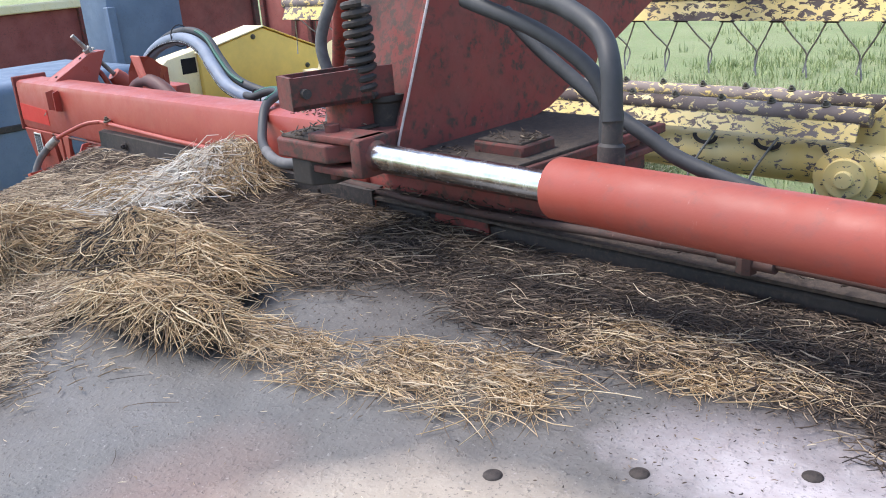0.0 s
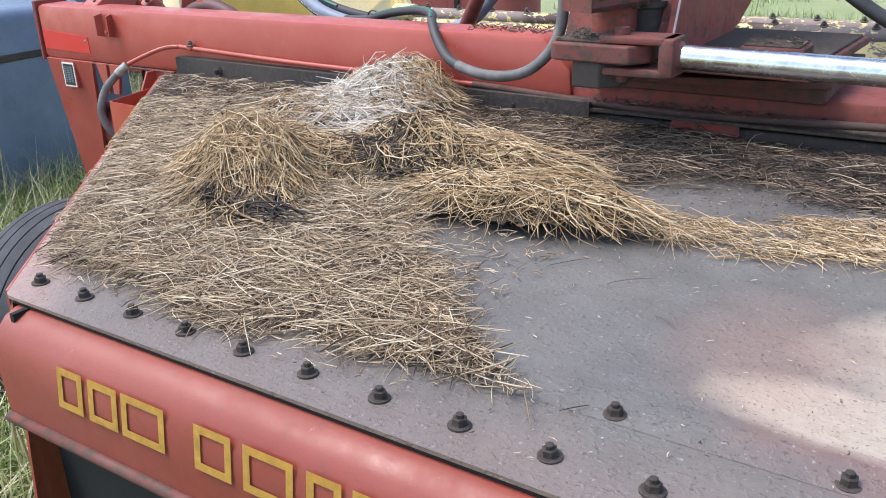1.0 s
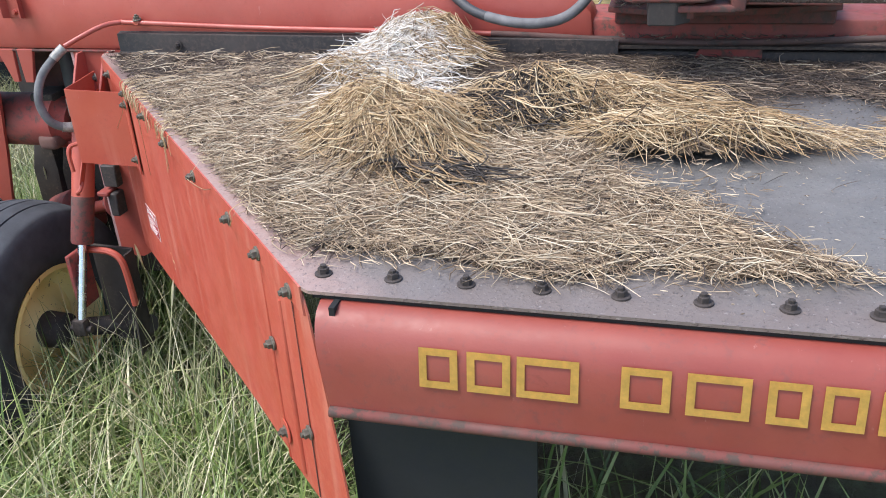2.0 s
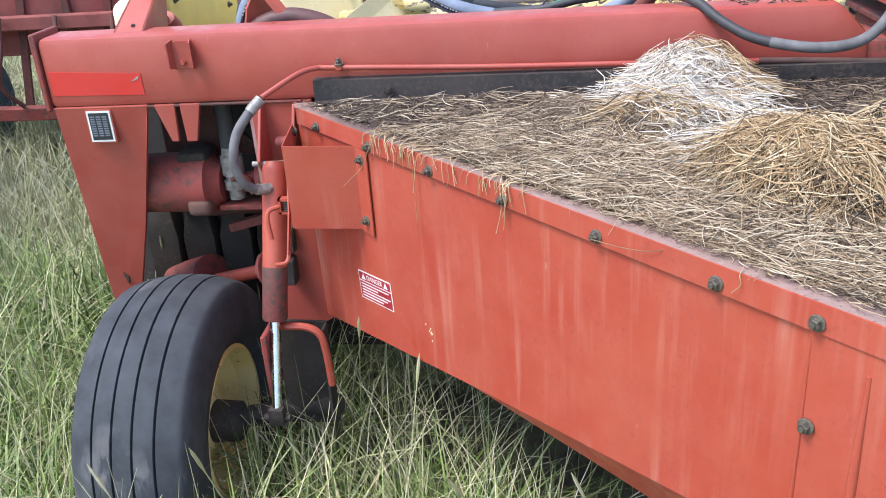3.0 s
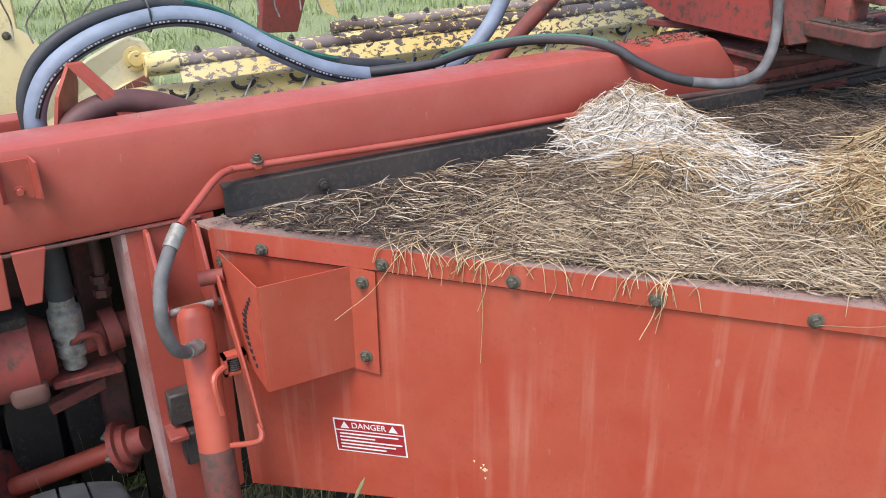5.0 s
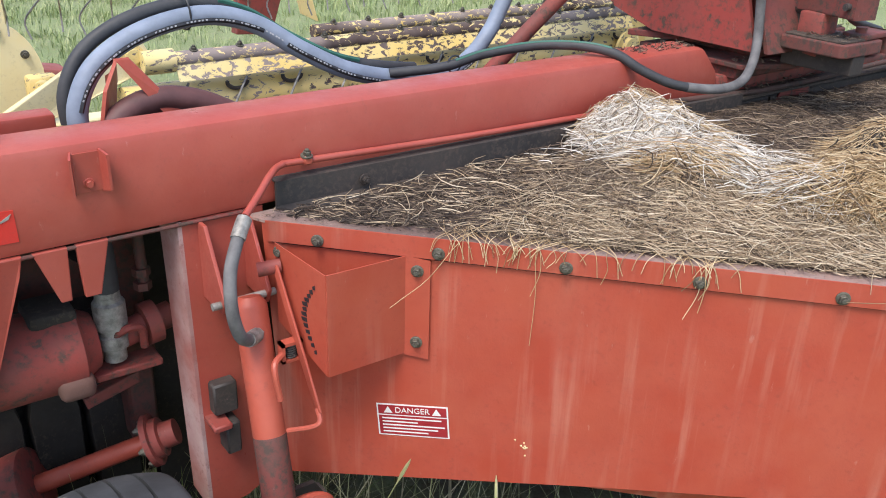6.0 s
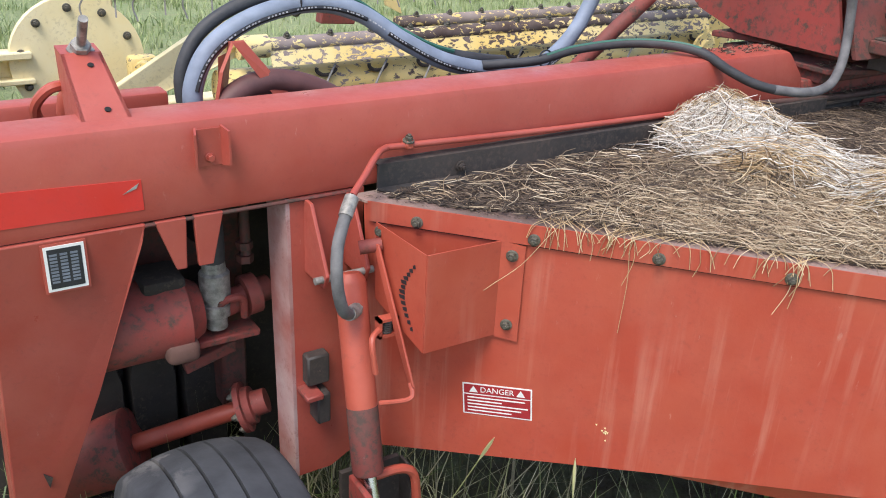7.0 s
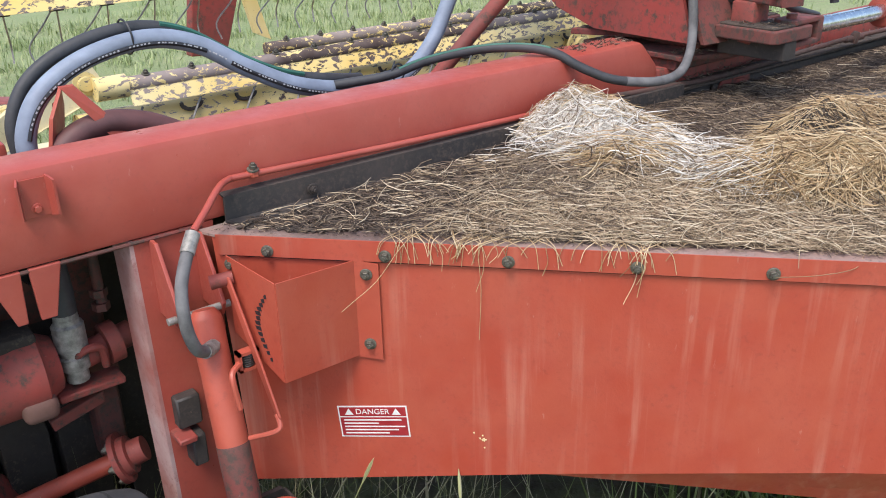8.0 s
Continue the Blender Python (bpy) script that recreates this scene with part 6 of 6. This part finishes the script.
# front slope in cream: the strong light on it is put into the colour
part("roof_sheet", slabbed([(SX + 0.004, 1.93, 1.378), (SX + 0.004, 2.28, 1.452), (SX - 0.152, 2.28, 1.452), (SX - 0.152, 1.93, 1.378)], (0, 0, 0.006), 0.002), CREAM, shield)
part("roof_sheet", slabbed([(SX + 0.004, 2.28, 1.452), (SX + 0.004, 2.62, 1.306), (SX - 0.152, 2.62, 1.306), (SX - 0.152, 2.28, 1.452)], (0, 0, 0.006), 0.002), SHIELD_YELLOW, shield)
nose = part("nose_box", slabbed([(SX - 0.02, 1.775, 1.10), (SX - 0.02, 1.775, 1.355), (SX - 0.02, 1.80, 1.372), (SX - 0.02, 1.945, 1.398), (SX - 0.02, 1.945, 1.10)], (-0.105, 0, 0), 0.012), CREAM, shield, "cream nose box with a dark opening")
part("opening", boxed((SX - 0.024, 1.86, 1.30), (SX - 0.017, 1.93, 1.365), 0.002, 1), SEAL, nose)
for y, z in ((2.22, 1.415), (1.985, 1.35), (2.50, 1.25)):
    bolt(PLATE_BOLT, (SX + 0.001, y, z), (1, 0, 0), cover)
part("leg", boxed((-1.84, 2.2, 0.0), (-1.76, 2.3, 1.03), 0.006, 1), YELLOW, shield)

# ---- other machines in the yard ----
blue = thing("blue_tank", "large blue-grey steel tank body standing in the grass", "tank", (-3.6, 1.6, 0))
part("shell", boxed((-4.3, 0.2, 0.25), (-3.3, 2.45, 1.21), 0.06, 4), BLUE, blue)
part("band", boxed((-3.304, 0.3, 0.955), (-3.288, 2.40, 0.99), 0.004, 1), BLACK_STEEL, blue)
part("skid", boxed((-4.2, 0.4, -0.02), (-3.4, 2.3, 0.26)), GRIME_AND_SHADE, blue)
mastb = thing("blue_column", "blue-grey square steel column", "column", (-4.1, 2.9, 0))
part("column", boxed((-4.4, 2.63, 0.0), (-4.0, 3.16, 2.6), 0.015, 2), BLUE, mastb)
part("rib", boxed((-4.0, 2.60, 0.5), (-3.94, 2.66, 1.52), 0.006, 1), BLUE, mastb)
wagon = thing("red_wagon", "long dark-red wagon side with rails, weathered", "wagon", (-6.2, 3.8, 0))
part("side_board", boxed((-6.3, 1.4, 0.45), (-6.2, 5.25, 1.46), 0.01, 1), RUST_RED, wagon)
for y in (1.6, 2.5, 3.4, 4.3, 5.2):
    part("stake", boxed((-6.2, y - 0.03, 0.45), (-6.15, y + 0.03, 1.5), 0.005, 1), RED_DARK, wagon)
part("top_rail", boxed((-6.32, 1.4, 1.46), (-6.14, 5.3, 1.53), 0.01, 1), CREAM, wagon)
part("rack", boxed((-6.34, 1.4, 1.60), (-6.20, 5.3, 1.95), 0.01, 1), RED_DARK, wagon)
for y in (1.9, 4.7):
    part("wheel", lathed((-6.35, y, 0.4), (1, 0, 0), [(-0.1, 0.2), (-0.1, 0.4), (0.1, 0.4), (0.1, 0.2), (0.08, 0)], 24), RUBBER, wagon)
tote = thing("bulk_tote", "white plastic bulk tote in a metal cage", "container", (-9.0, 8.4, 0))
part("bottle", boxed((-9.6, 7.8, 0.95), (-8.4, 9.0, 1.95), 0.06, 3), TOTE, tote)
for k in range(5):
    part("cage_bar", boxed((-8.41, 7.8 + 0.28 * k, 0.95), (-8.385, 7.83 + 0.28 * k, 1.95)), ZINC, tote)
for k in range(4):
    part("cage_bar", boxed((-8.42, 7.8, 1.0 + 0.28 * k), (-8.38, 9.0, 1.03 + 0.28 * k)), ZINC, tote)
part("stand", boxed((-9.7, 7.7, 0.0), (-8.3, 9.1, 0.95), 0.02, 1), RUST_RED, tote)
parked = thing("red_implement", "weathered red farm implement parked in the grass", "farm machine", (-3.0, 4.5, 0))
part("body", boxed((-2.55, 4.25, 0.45), (-1.80, 4.9, 2.1), 0.03, 2), RUST_RED, parked)
part("end_cover", lathed((-1.74, 4.42, 0.5), (0, 0, 1), [(0, 0.19), (1.5, 0.19), (1.6, 0.1), (1.6, 0)], 20), RUST_RED, parked)
part("seam", boxed((-2.05, 4.235, 0.47), (-2.02, 4.255, 2.08)), SEAL, parked)
part("hopper", boxed((-4.6, 4.2, 0.75), (-2.65, 4.9, 1.55), 0.02, 2), RUST_RED, parked)
for x in (-4.3, -3.75, -3.2):
    part("strut", slabbed([(x, 4.18, 0.40), (x + 0.05, 4.18, 0.40), (x + 0.20, 4.18, 1.30), (x + 0.15, 4.18, 1.30)], (0, 0.02, 0)), RED_DARK, parked, "", False)
part("low_bar", boxed((-5.2, 4.05, 0.38), (-2.0, 4.13, 0.46), 0.006, 1), RED_DIRTY, parked)
part("tool_bar", boxed((-5.0, 4.10, 0.92), (-2.9, 4.18, 1.00), 0.006, 1), RUST_RED, parked)
for k in range(9):
    x = -4.9 + 0.31 * k + random.uniform(-0.05, 0.05)
    part("spring_tooth", tubed(smooth_path([(x, 4.08, 1.0), (x + 0.02, 3.98, 0.82), (x - 0.02, 3.96, 0.62), (x + 0.03, 4.06, 0.47)], 5), 0.014, 8), RED_DARK, parked)
for x in (-4.55, -3.95, -3.35, -2.75):
    part("rib", boxed((x, 4.17, 0.78), (x + 0.05, 4.21, 1.54), 0.006, 1), RED_DARK, parked)
for x in (-4.4, -2.3):
    part("wheel", lathed((x, 4.6, 0.36), (1, 0, 0), [(-0.1, 0.2), (-0.1, 0.36), (0.1, 0.36), (0.1, 0.2), (0.08, 0)], 24), RUBBER, parked)
scrap = thing("scrap_heap", "low heap of rusty machine scrap in the meadow", "scrap", (-0.8, 7.2, 0))
part("block", slabbed([(-0.55, 7.0, 0.0), (0.0, 7.0, 0.0), (-0.05, 7.0, 0.16), (-0.4, 7.0, 0.22)], (0, 0.3, 0), 0.03), RUST_RED, scrap)
part("block", slabbed([(-1.7, 6.9, 0.0), (-1.2, 6.9, 0.0), (-1.25, 6.9, 0.33), (-1.55, 6.9, 0.40)], (0, 0.3, 0), 0.02), plain("pale_stone", (0.42, 0.30, 0.25), 0.8), scrap)
part("block", slabbed([(-2.3, 6.9, 0.0), (-1.85, 6.9, 0.0), (-1.9, 6.9, 0.30), (-2.15, 6.9, 0.36)], (0, 0.3, 0), 0.02), RUST_RED, scrap)
